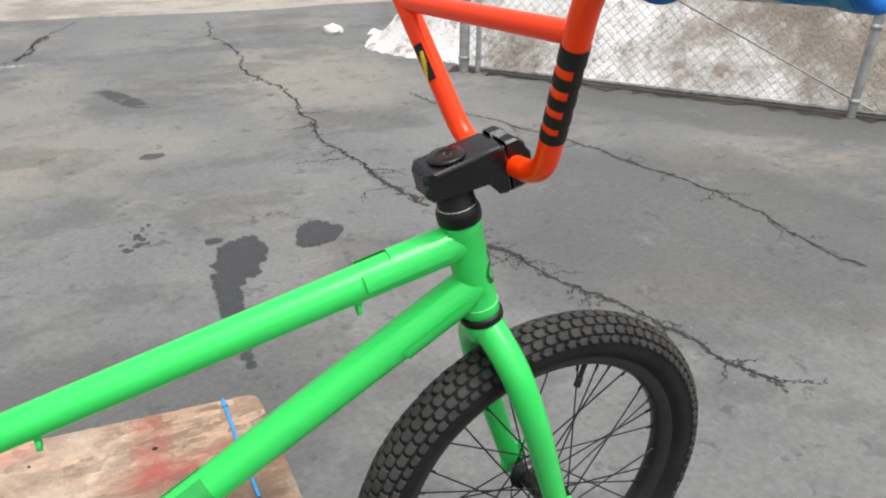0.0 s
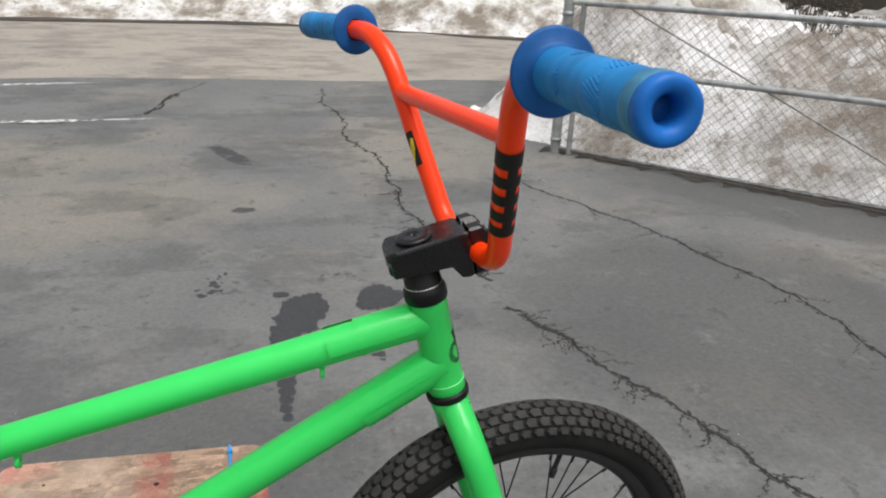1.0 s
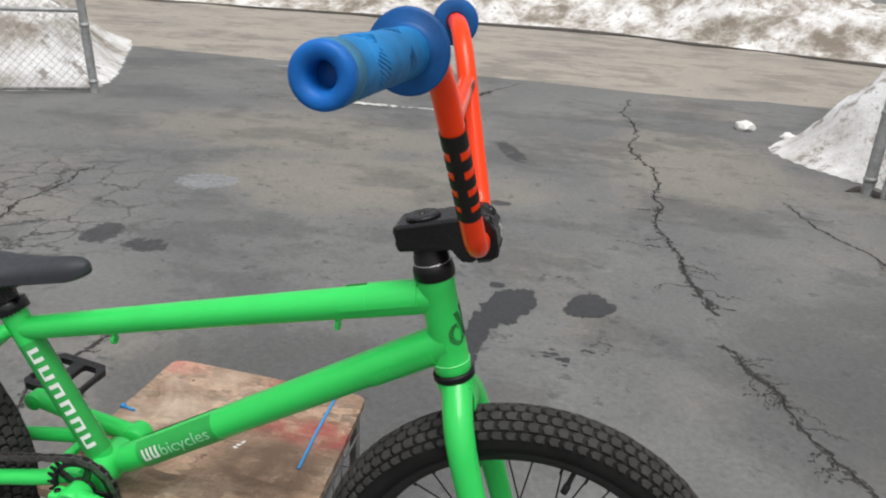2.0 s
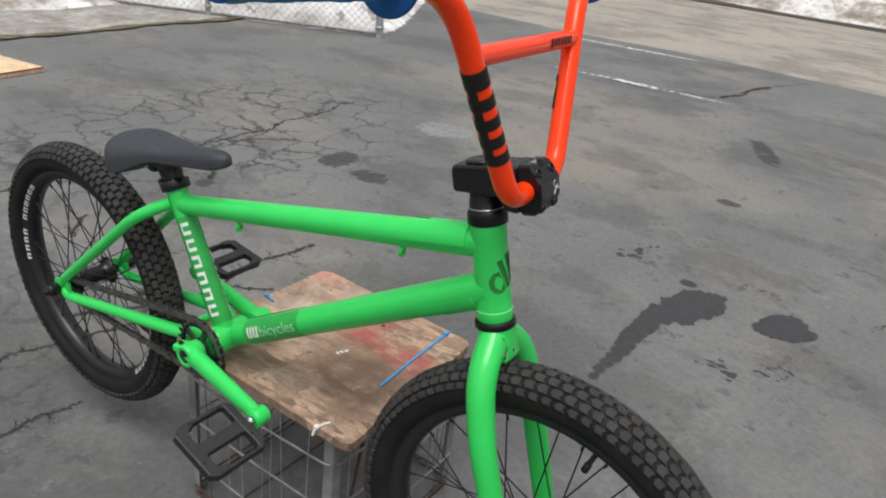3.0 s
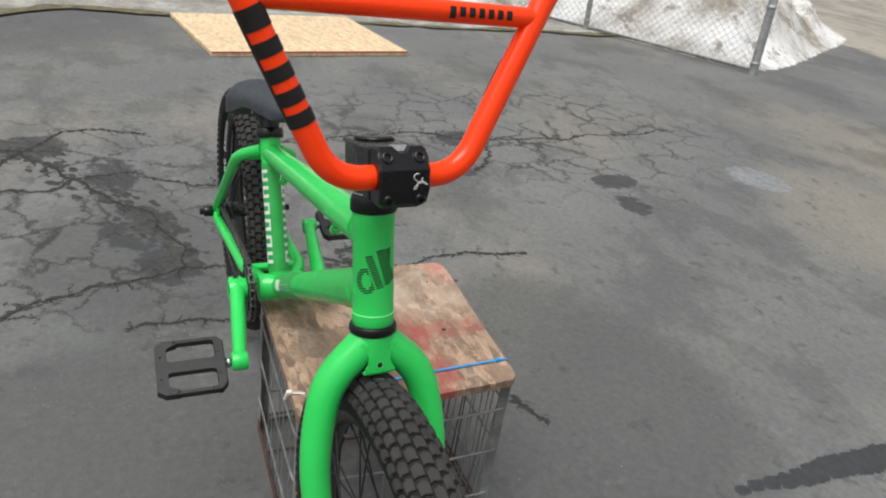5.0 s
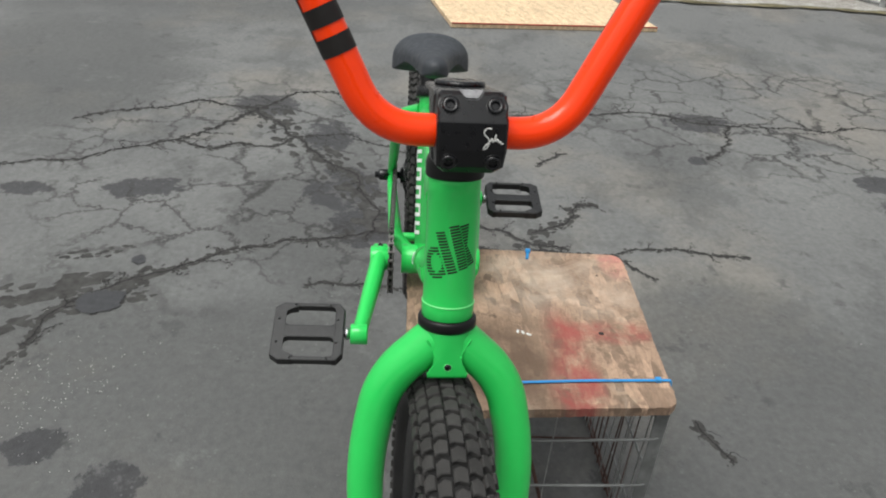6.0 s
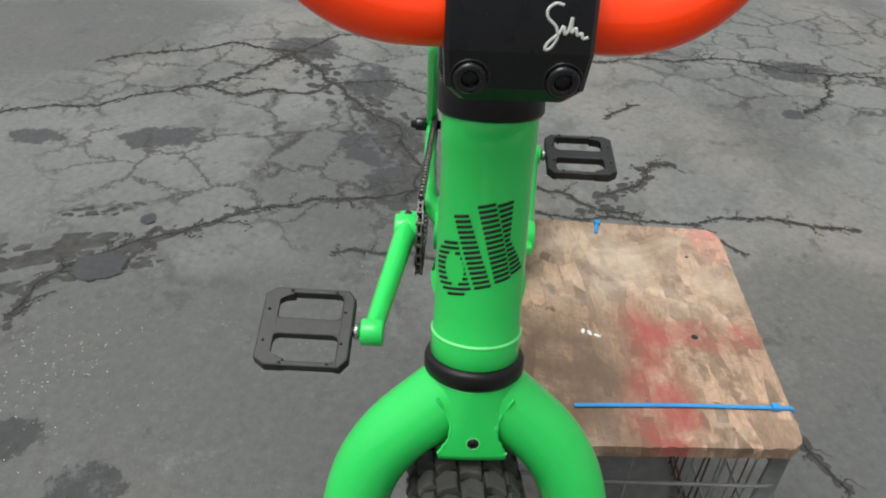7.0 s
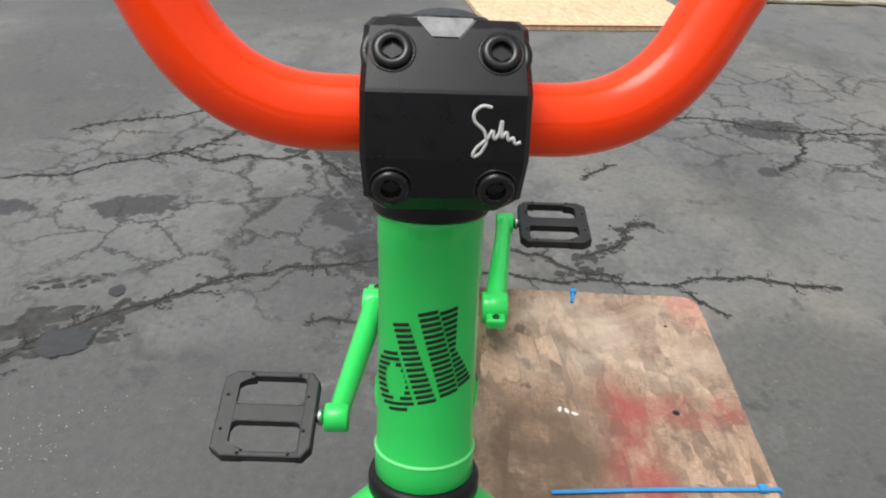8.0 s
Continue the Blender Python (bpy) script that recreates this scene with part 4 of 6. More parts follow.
# grips: a wide flange, ribs and an open end
for sgn in (-1, 1):
    a, b = bar_pts[2], bar_pts[3]
    p0 = a.lerp(b, 0.340)
    p1 = a.lerp(b, 1.076)
    p0, p1 = V(p0.x, p0.y * sgn, p0.z), V(p1.x, p1.y * sgn, p1.z)
    ax = p1 - p0
    L = ax.length
    u = ax.normalized()
    prof = [(0.0165, 0.004)]
    for k in range(16):
        h = 0.008 + (L - 0.036) * k / 16
        prof += [(0.0166 + 0.0003 * (k % 2), h), (0.0166 + 0.0003 * ((k + 1) % 2), h + 0.0036)]
    prof += [(0.0166, L - 0.0090)]
    grip = part("grip", moved(lathe(prof, p0, ax, 36), BAR), BLUE_WORN, bike, "worn blue rubber grip with a flange")
    part("flange", moved(lathe([(0.0125, -0.001), (0.0180, -0.002), (0.0275, -0.001), (0.0290, 0.0002), (0.0288, 0.0022), (0.0270, 0.0030), (0.0195, 0.0040), (0.0172, 0.0065), (0.0165, 0.010)], p0, ax, 40), BAR), BLUE_DARK, grip, "deep blue flange")
    part("end_band", moved(lathe([(0.0166, L - 0.0200), (0.0174, L - 0.0192), (0.0176, L - 0.0110), (0.0170, L - 0.0094), (0.0164, L - 0.0090)], p0, ax, 36), BAR), BLUE_GREY, grip, "scuffed grey-blue band")
    part("grip_end", moved(lathe([(0.0160, L - 0.0098), (0.0163, L - 0.0090), (0.0171, L - 0.0080), (0.0173, L - 0.0040), (0.0166, L - 0.0012), (0.0142, L), (0.0104, L - 0.0006), (0.0078, L - 0.0032), (0.0070, L - 0.014)], p0, ax, 36), BAR), BLUE, grip, "bright blue rounded end")
    # a darker disc closes the recess and paints the dark of an open end
    part("grip_hole_disc", moved(add_cyl(bmesh.new(), p0 + u * (L - 0.015), ax, 0.0074, 0.001), BAR), BLUE_DARK, grip, "deep blue disc painting the open end's dark inside")
    # embossed diamonds: hatched ridges in two rows round the grip
    e1 = u.cross(V(0, 0, 1)).normalized()
    e2 = u.cross(e1)
    ridges = bmesh.new()
    for at, size in ((0.30, 0.0085), (0.66, 0.0125)):
        for q in range(4):
            for k in range(-4, 5):
                reach = size * (1 - abs(k) / 4.6)
                line = []
                for f in (-1, 0, 1):
                    turn = q * math.pi / 2 + (size * k / 4.6 + 0.35 * reach * f) / 0.0168
                    line.append(p0 + u * (L * at + reach * f) + (e1 * math.cos(turn) + e2 * math.sin(turn)) * 0.0168)
                add_tube(ridges, line, 0.00055, 5)
    tagged(part("embossed_hatching", moved(ridges, BAR), BLUE_WORN, grip), kind="stuff")


# saddle
def saddle():
    bm = bmesh.new()
    stations = []
    L, n, q = 0.262, 24, 28
    for k in range(n + 1):
        s = k / n
        if s < 0.22:
            w = 0.066 * math.sqrt(max(0.03, 1 - (1 - s / 0.22) ** 2))
        else:
            e = (s - 0.22) / 0.78
            w = 0.0195 + 0.0445 * (1 - e) ** 2.7 * (1 + 1.2 * e)
        if s > 0.90:
            w *= math.sqrt(max(0.03, 1 - ((s - 0.90) / 0.10) ** 2))
        top = 0.014 * (1 - s) ** 2 - 0.007 * math.sin(s * math.pi) + 0.001
        low = top - (0.058 - 0.034 * ease(0.15, 0.50, s))
        if s < 0.26:
            e = (1 - s / 0.26) ** 2.2
            top -= 0.026 * e
            low += 0.022 * e
        if s > 0.88:
            e = ((s - 0.88) / 0.12) ** 2
            top -= 0.010 * e
            low += 0.007 * e
        ring = []
        for j in range(q):
            a = 2 * math.pi * j / q
            c, d = math.cos(a), math.sin(a)
            if d >= 0:
                y, z = w * math.copysign(abs(c) ** 0.85, c) * (1 - 0.08 * (1 - d) ** 2), low + (top - low) * d ** 0.8
            else:
                y, z = w * 0.97 * c, low - 0.006 * abs(d) ** 0.8
            ring.append(bm.verts.new((s * L, y, z)))
        stations.append(ring)
    for a, b in zip(stations, stations[1:]):
        for j in range(q):
            f = bm.faces.new((a[j], a[(j + 1) % q], b[(j + 1) % q], b[j]))
            f.smooth = True
    bm.faces.new(stations[0])
    bm.faces.new(stations[-1])
    return bm


SADDLE = Matrix.Translation((-0.719, 0, 0.035)) @ pose(0, 0, 0, 0, -8, 0)
seat = part("saddle", moved(saddle(), SADDLE), SEAT_MAT, bike, "padded black bicycle saddle")
mod = seat.modifiers.new("soft", "SUBSURF")
mod.levels = mod.render_levels = 1
axis = (SEAT_TOP - BB).normalized()
part("seat_clamp", lathe([(0.0165, -0.008), (0.0215, -0.0075), (0.0225, -0.006), (0.0225, 0.007), (0.0210, 0.0085), (0.0135, 0.009)], SEAT_TOP, axis, 28), BLACK, bike)
part("clamp_bolt", add_cyl(bmesh.new(), SEAT_TOP + V(-0.024, -0.012, 0), (0, 1, 0), 0.004, 0.024), BLACK, bike)
part("seat_post", tube([SEAT_TOP - axis * 0.01, SEAT_TOP + axis * 0.010, SEAT_TOP + axis * 0.030, SEAT_TOP + axis * 0.044], (0.0165, 0.0165, 0.0185, 0.023), 20), BLACK, bike)
bm = bmesh.new()
add_box(bm, (0.052, 0.046, 0.016), Matrix.Translation(SEAT_TOP + axis * 0.040) @ pose(0, 0, 0, 0, -4, 0), 0.005)
add_box(bm, (0.026, 0.040, 0.024), Matrix.Translation(SEAT_TOP + axis * 0.029 + V(-0.026, 0, 0)) @ pose(0, 0, 0, 0, 14, 0), 0.008)
part("seat_post_head", bm, BLACK, bike)
part("head_bolt", add_cyl(bmesh.new(), SEAT_TOP + axis * 0.029 + V(-0.026, -0.021, 0), (0, -1, 0), 0.005, 0.003), STEEL, bike, "bright bolt head")
for y in (-0.021, 0.021):
    part("saddle_rail", tube(rounded([SEAT_TOP + V(-0.095, y * 1.5, 0.046), SEAT_TOP + V(-0.06, y, 0.036), SEAT_TOP + V(0.03, y, 0.044), SEAT_TOP + V(0.055, y * 0.6, 0.056)], 0.02), 0.0035, 8), BLACK, bike)

# ---- wheels ----
R_TYRE, W_TYRE = 0.256, 0.0275
R_BEAD = 0.206


def tyre_section(n=22):
    """Half-round tyre section: radius from the axle, place across."""
    mid, out = R_BEAD + 0.020, R_TYRE - 0.003
    pts = []
    for k in range(n + 1):
        a = math.pi * (1.16 * k / n - 0.08)
        c, s = math.cos(a), math.sin(a)
        pts.append((mid + (out - mid) * (s if s > 0 else s * 1.3), -W_TYRE * c))
    foot = [(0.2035, 0.0160), (0.2080, 0.0182), (0.2110, 0.0222), (0.2145, 0.0252)]
    return [(r, -y) for r, y in foot] + pts + foot[::-1]


tyre_mesh, tread_mesh, rim_mesh, spoke_meshes = None, None, None, []


def make_tread():
    verts, faces = [], []
    rows = [(-69, 0.0040, 0.0072, 0.5), (-46, 0.0051, 0.0079, 0.0), (-23, 0.0053, 0.0080, 0.5), (0, 0.0053, 0.0080, 0.0), (23, 0.0053, 0.0080, 0.5), (46, 0.0051, 0.0079, 0.0), (69, 0.0040, 0.0072, 0.5)]
    mid, rr = R_BEAD + 0.020, R_TYRE - 0.003 - (R_BEAD + 0.020)
    count = 92
    rng = random.Random(4)
    shape = [(-0.80, -0.35), (-1, -0.95), (0.55, -1), (0.80, -0.45), (1, 0.0), (0.80, 0.45), (0.55, 1), (-1, 0.95)]
    for k in range(count):
        for lat, half, length, phase in rows:
            a = 2 * math.pi * (k + phase) / count
            b = len(verts)
            worn = rng.uniform(-0.0004, 0.0004)
            for lift, shrink in ((-0.0012, 1.0), (0.0030 + worn, 0.92), (0.0036 + worn, 0.80)):
                for du, dv in shape:
                    la = radians(lat) + dv * shrink * half / 0.027
                    r = mid + (rr + lift) * math.cos(la)
                    y = (W_TYRE + lift) * math.sin(la)
                    aa = a + du * shrink * length / R_TYRE * 0.98 + rng.uniform(-0.0012, 0.0012)
                    verts.append((r * math.cos(aa), y, r * math.sin(aa)))
            faces.append(tuple(range(b + 16, b + 24)))
            for w in (0, 8):
                faces += [(b + w + q, b + w + (q + 1) % 8, b + w + 8 + (q + 1) % 8, b + w + 8 + q) for q in range(8)]
    me = bpy.data.meshes.new("tread")
    me.from_pydata(verts, [], faces)
    me.update()
    return me


def make_wheel(parent, hub_w, m, turn, label, decals):
    global tyre_mesh, tread_mesh, rim_mesh
    wheel = new("wheel")
    wheel.empty_display_size = 0.05
    wheel.parent = parent
    wheel.matrix_local = m
    tagged(wheel, label)
    spin = pose(0, 0, 0, 0, turn, 0)
    if tyre_mesh is None:
        bm = lathe(tyre_section(), (0, 0, 0), (0, 1, 0), 128)
        bmesh.ops.recalc_face_normals(bm, faces=bm.faces)
        tyre_mesh = bpy.data.meshes.new("tyre")
        bm.to_mesh(tyre_mesh)
        bm.free()
        tread_mesh = make_tread()
        bm = lathe([(0.2085, -0.0165), (0.2060, -0.0172), (0.2010, -0.0165), (0.1930, -0.0125), (0.1890, -0.0060), (0.1885, 0.0), (0.1890, 0.0060), (0.1930, 0.0125), (0.2010, 0.0165), (0.2060, 0.0172), (0.2085, 0.0165)], (0, 0, 0), (0, 1, 0), 96)
        bmesh.ops.recalc_face_normals(bm, faces=bm.faces)
        rim_mesh = bpy.data.meshes.new("rim")
        bm.to_mesh(rim_mesh)
        bm.free()
    link("tyre", tyre_mesh, TYRE, wheel, "black rubber tyre", spin)
    tagged(link("tread", tread_mesh, TREAD, wheel, "worn blocky tread", spin), kind="stuff")
    rim = link("rim", rim_mesh, RIM_MAT, wheel, "black alloy rim", spin)
    part("hub", lathe([(0.0, -hub_w), (0.007, -hub_w), (0.007, -hub_w + 0.012), (0.0165, -hub_w + 0.013), (0.0165, -hub_w + 0.018), (0.026, -hub_w + 0.0185), (0.0265, -hub_w + 0.022), (0.0175, -hub_w + 0.024), (0.0155, -0.012),
                       (0.0155, 0.012), (0.0175, hub_w - 0.024), (0.0265, hub_w - 0.022), (0.026, hub_w - 0.0185), (0.0165, hub_w - 0.018), (0.0165, hub_w - 0.013), (0.007, hub_w - 0.012), (0.007, hub_w), (0.0, hub_w)], (0, 0, 0), (0, 1, 0), 28), BLACK, wheel)
    # 36 spokes, crossed three times
    kinds = []
    for side in (-1, 1):
        for way in (-1, 1):
            a = way * radians(58)
            p = V(0.0245 * math.cos(a), side * (hub_w - 0.0205), 0.0245 * math.sin(a))
            bm = tube([p, V(0.1945, side * 0.004, 0.0)], 0.0011, 6, False)
            add_cyl(bm, V(0.1800, side * 0.0057, 0.0005 * way), V(1, -side * 0.12, 0), 0.0019, 0.013, 6)
            me = bpy.data.meshes.new("spoke")
            bm.to_mesh(me)
            bm.free()
            kinds.append(me)
    for k in range(36):
        me = kinds[k % 4]
        link("spoke", me, SPOKE_MAT, wheel, "", spin @ pose(0, 0, 0, 0, 10 * k, 0))
    part("valve", add_cyl(tube([V(0.192, 0, 0), V(0.165, 0, 0)], 0.0032, 10), V(0.166, 0, 0), (-1, 0, 0), 0.0046, 0.013, 12), PLASTIC, wheel, "", spin @ pose(0, 0, 0, 0, 5, 0))
    for side in (-1, 1):
        axle = lathe([(0.0, 0.0), (0.0050, 0.0), (0.0050, 0.014), (0.0, 0.015)], V(0, side * hub_w, 0), (0, side, 0), 14)
        add_lathe(axle, [(0.0075, 0.0), (0.0125, 0.0005), (0.0125, 0.002), (0.0085, 0.0022), (0.0085, 0.0085), (0.0075, 0.009), (0.0, 0.009)], V(0, side * (hub_w + 0.004), 0), (0, side, 0), 6)
        part("axle_nut", axle, BLACK, wheel)
    if decals:
        for start in (80, -100):
            bm = bmesh.new()
            for k in range(11):
                if k in (4,):
                    continue
                a0 = start + k * 5.2
                add_lathe(bm, [(0.2040, -0.0180), (0.1955, -0.0148)], (0, 0, 0), (0, 1, 0), 2, arc=(radians(a0), radians(a0 + 1.2)))
                add_lathe(bm, [(0.2040, -0.0180), (0.1955, -0.0148)], (0, 0, 0), (0, 1, 0), 2, arc=(radians(a0 + 2.4), radians(a0 + 3.4)))
                add_lathe(bm, [(0.2040, -0.0180), (0.2018, -0.0174)], (0, 0, 0), (0, 1, 0), 2, arc=(radians(a0 + 1.2), radians(a0 + 2.4)))
            tagged(part("rim_lettering", bm, WHITE_PRINT, wheel, "plain bars of white lettering"), kind="stuff")
    return wheel


front = STEER @ Matrix.Translation(st(S_AXLE, P_AXLE))
make_wheel(bike, 0.050, front, -79, "black front wheel with a knobbly tyre", False)
make_wheel(bike, 0.054, Matrix.Translation(REAR), 11, "black rear wheel with a knobbly tyre and white rim print", True)

for side in (-1, 1):
    part("axle_end", lathe([(0.0, 0.0), (0.0105, 0.0), (0.0112, 0.001), (0.0112, 0.016), (0.0105, 0.018), (0.007, 0.018), (0.0065, 0.026), (0.0, 0.027)], REAR + V(0, 0.066 * side, 0), (0, side, 0), 18), BLACK, bike, "black axle nut and spindle end")

# ---- drivetrain ----
CRANK_Y = 0.086
DIR = V(0.998, 0, -0.062)


def crank(sgn, d, length=0.175):
    y = CRANK_Y * sgn
    tip = BB + d * length + V(0, y + 0.004 * sgn, 0)
    root = BB + V(0, y - 0.017 * sgn, 0)
    bm = tube([root, root.lerp(tip, 0.10), root.lerp(tip, 0.5), root.lerp(tip, 0.93), tip], (0.0175, 0.0165, 0.0150, 0.0130, 0.0125), 16, squash=(1, 0.78, 1))
    add_lathe(bm, [(0.0, -0.015), (0.0175, -0.0148), (0.0185, -0.0135), (0.0185, 0.0125), (0.0175, 0.014), (0.0125, 0.0142), (0.0115, 0.0125), (0.0, 0.0125)], root, (0, sgn, 0), 28)
    add_lathe(bm, [(0.0, -0.0115), (0.0130, -0.0112), (0.0138, -0.010), (0.0138, 0.010), (0.0130, 0.0112), (0.0, 0.0115)], tip, (0, sgn, 0), 24)
    arm = part("crank_arm", bm, GREEN, bike, "green tubular crank arm")
    part("crank_bolt", add_cyl(bmesh.new(), root + V(0, 0.0115 * sgn, 0), (0, sgn, 0), 0.0105, 0.0022), BLACK, arm)
    bm = bmesh.new()
    add_box(bm, (0.020, 0.022, 0.012), Matrix.Translation(root - d * 0.022 + V(0, 0, 0)) @ pose(0, 0, 0, 0, 0, 0), 0.003)
    part("pinch_lug", bm, GREEN, arm)
    part("pinch_bolt", add_cyl(bmesh.new(), root - d * 0.024 + V(0, 0, 0.004), V(0, 0, 1), 0.0042, 0.004), BLACK, arm)
    return tip


tip_r = crank(-1, DIR)
tip_l = crank(1, -DIR, 0.185)


def pedal(at, sgn, m):
    """A plastic platform pedal: centre body, cage with two openings, pins; its spindle runs along y."""
    p = new("pedal")
    p.empty_display_size = 0.03
    p.parent = bike
    p.matrix_local = Matrix.Translation(at) @ m
    tagged(p, "black plastic platform pedal")
    bm = bmesh.new()
    T = 0.0062
    x1, y0, y1 = 0.045, 0.010 * sgn, 0.104 * sgn

    def slab(outline):
        add_prism(bm, outline, Matrix.Translation((0, 0, -T)), 2 * T, 0.0018)

    inn = [(-x1, y0 + 0.008 * sgn), (-x1 + 0.010, y0), (x1 - 0.010, y0), (x1, y0 + 0.008 * sgn), (x1, y0 + 0.013 * sgn), (-x1, y0 + 0.013 * sgn)]
    slab(inn if sgn > 0 else inn[::-1])
    e = 0.014 * sgn
    outp = [(-x1, y1 - 0.011 * sgn), (-x1, y1 - 0.030 * sgn), (-x1 + 0.008, y1 - 0.030 * sgn), (-x1 + 0.010, y1 - 0.019 * sgn), (-x1 + 0.014, y1 - e), (x1 - 0.014, y1 - e), (x1 - 0.010, y1 - 0.019 * sgn), (x1 - 0.008, y1 - 0.030 * sgn), (x1, y1 - 0.030 * sgn), (x1, y1 - 0.011 * sgn), (x1 - 0.008, y1), (-x1 + 0.008, y1)]
    slab(outp if sgn < 0 else outp[::-1])
    for x in (-x1 + 0.003, x1 - 0.003):
        add_box(bm, (0.006, 0.062, 2 * T - 0.0006), Matrix.Translation((x, (y0 + y1) / 2 - 0.008 * sgn, 0)), 0.0016)
    add_box(bm, (0.019, 0.088, 2 * T - 0.0012), Matrix.Translation((0, (y0 + y1) / 2, 0)), 0.0016)
    ya, yb = y0 + 0.0125 * sgn, y1 - 0.0145 * sgn
    for sx in (-1, 1):
        for x, dx in ((0.009 * sx, sx), ((x1 - 0.0055) * sx, -sx)):
            for y, dy in ((ya, sgn), (yb, -sgn)):
                tri = [(x, y), (x + 0.006 * dx, y), (x + 0.0018 * dx, y + 0.0018 * dy), (x, y + 0.006 * dy)]
                add_prism(bm, tri, Matrix.Translation((0, 0, -T + 0.0008)), 2 * T - 0.0016)
    part("pedal_body", bm, PLASTIC, p)
    for x in (-x1 + 0.0035, x1 - 0.0035):
        for f in (0.22, 0.72):
            for z in (-1, 1):
                part("pin", add_cyl(bmesh.new(), V(x, y0 + (y1 - y0) * f, z * (T - 0.0005)), (0, 0, z), 0.0015, 0.0026, 8, 0.0003), PLASTIC, p)
    for f in (0.1, 0.93):
        for x in (-0.018, 0.018):
            part("pin", add_cyl(bmesh.new(), V(x, y0 + (y1 - y0) * f, T - 0.0005), (0, 0, 1), 0.0015, 0.0026, 8, 0.0003), PLASTIC, p)
    part("spindle", lathe([(0.0, -0.004), (0.0065, -0.004), (0.0065, 0.004), (0.0085, 0.0042), (0.0085, 0.0075), (0.0055, 0.008), (0.0055, 0.018), (0.0, 0.018)], (0, 0, 0), (0, sgn, 0), 12), STEEL, p, "bright steel spindle end")
    return p


pedal(tip_r + V(0, -0.010, 0), -1, pose(0, 0, 0, 0, 19, 0))
pedal(tip_l + V(0, 0.010, 0), 1, pose(0, 0, 0, 0, 8, 0))

CH_Y, R_FRONT, R_REAR = -0.052, 0.0505, 0.0185
bm = bmesh.new()
rim_r = R_FRONT - 0.006
add_lathe(bm, [(rim_r - 0.006, -0.002), (rim_r, -0.002), (rim_r, 0.002), (rim_r - 0.006, 0.002)], BB + V(0, CH_Y, 0), (0, 1, 0), 50, close=True)
add_lathe(bm, [(0.012, -0.002), (0.020, -0.002), (0.020, 0.002), (0.012, 0.002)], BB + V(0, CH_Y, 0), (0, 1, 0), 32, close=True)
for k in range(25):
    a = 2 * math.pi * k / 25
    add_prism(bm, [(-0.0035, -0.001), (0.0035, -0.001), (0.0012, 0.0085), (-0.0012, 0.0085)], Matrix.Translation(BB + V(0, CH_Y + 0.0012, 0)) @ pose(0, 0, 0, 0, math.degrees(a), 0) @ Matrix.Translation((0, 0, rim_r)) @ pose(0, 0, 0, 90, 0, 0), 0.0024)
for k in range(5):
    add_box(bm, (0.010, 0.004, 0.026), Matrix.Translation(BB + V(0, CH_Y, 0)) @ pose(0, 0, 0, 0, 72 * k + 20, 0) @ Matrix.Translation((0, 0, 0.030)), 0.0008)
part("sprocket", bm, BLACK, bike, "black chainring")
part("rear_cog", lathe([(0.010, -0.003), (R_REAR, -0.0015), (R_REAR, 0.0015), (0.010, 0.003)], REAR + V(0, CH_Y, 0), (0, 1, 0), 20), BLACK, bike)
# chain: a closed path round both, link by link
d = REAR - BB
dist = math.hypot(d.x, d.z)
u = V(d.x / dist, 0, d.z / dist)
beta = math.asin((R_FRONT - R_REAR) / dist)
path = []


def arc_pts(c, r, a0, a1, n):
    for k in range(n + 1):
        a = a0 + (a1 - a0) * k / n
        path.append(c + V(math.cos(a) * r, 0, math.sin(a) * r))


theta = math.atan2(d.z, d.x)
# far side of the front sprocket, then the far side of the rear cog
a_top, a_bot = theta + math.pi / 2 - beta, theta - math.pi / 2 + beta
arc_pts(BB, R_FRONT, a_top, a_top + (2 * math.pi - (a_top - a_bot)), 26)
arc_pts(REAR, R_REAR, a_bot, a_top, 12)
path.append(path[0])
seglen = [(b - a).length for a, b in zip(path, path[1:])]
total = sum(seglen)
links = round(total / 0.0127 / 2) * 2
bm = bmesh.new()


def at_len(s):
    s %= total
    for (a, b), l in zip(zip(path, path[1:]), seglen):
        if s <= l:
            return a.lerp(b, s / l)
        s -= l
    return path[-1]


for k in range(links):
    a, b = at_len(total * k / links), at_len(total * (k + 1) / links)
    c, v = (a + b) / 2, b - a
    ang = -math.degrees(math.atan2(v.z, v.x))
    off = 0.0036 if k % 2 else 0.0024
    for s in (-1, 1):
        add_box(bm, (0.0165, 0.0011, 0.0085 if k % 2 else 0.0078), Matrix.Translation(c + V(0, CH_Y + s * off, 0)) @ pose(0, 0, 0, 0, ang, 0))
    add_cyl(bm, a + V(0, CH_Y - 0.0042, 0), (0, 1, 0), 0.0028, 0.0084, 6, 0.0002)
part("chain", bm, plain("dark_chain_steel", (0.13, 0.125, 0.12), 0.35, metal=0.7, vary=0.3, scale=80), bike, "dark oiled chain")

# ---- crate and the board on it ----
CR = GROUND.copy()
CR.translation = on_ground(-0.398, 0.134)
CR = CR @ pose(0, 0, 0, 0, 0, -0.5)
CRATE_H, CRATE_W = 0.319, 0.340


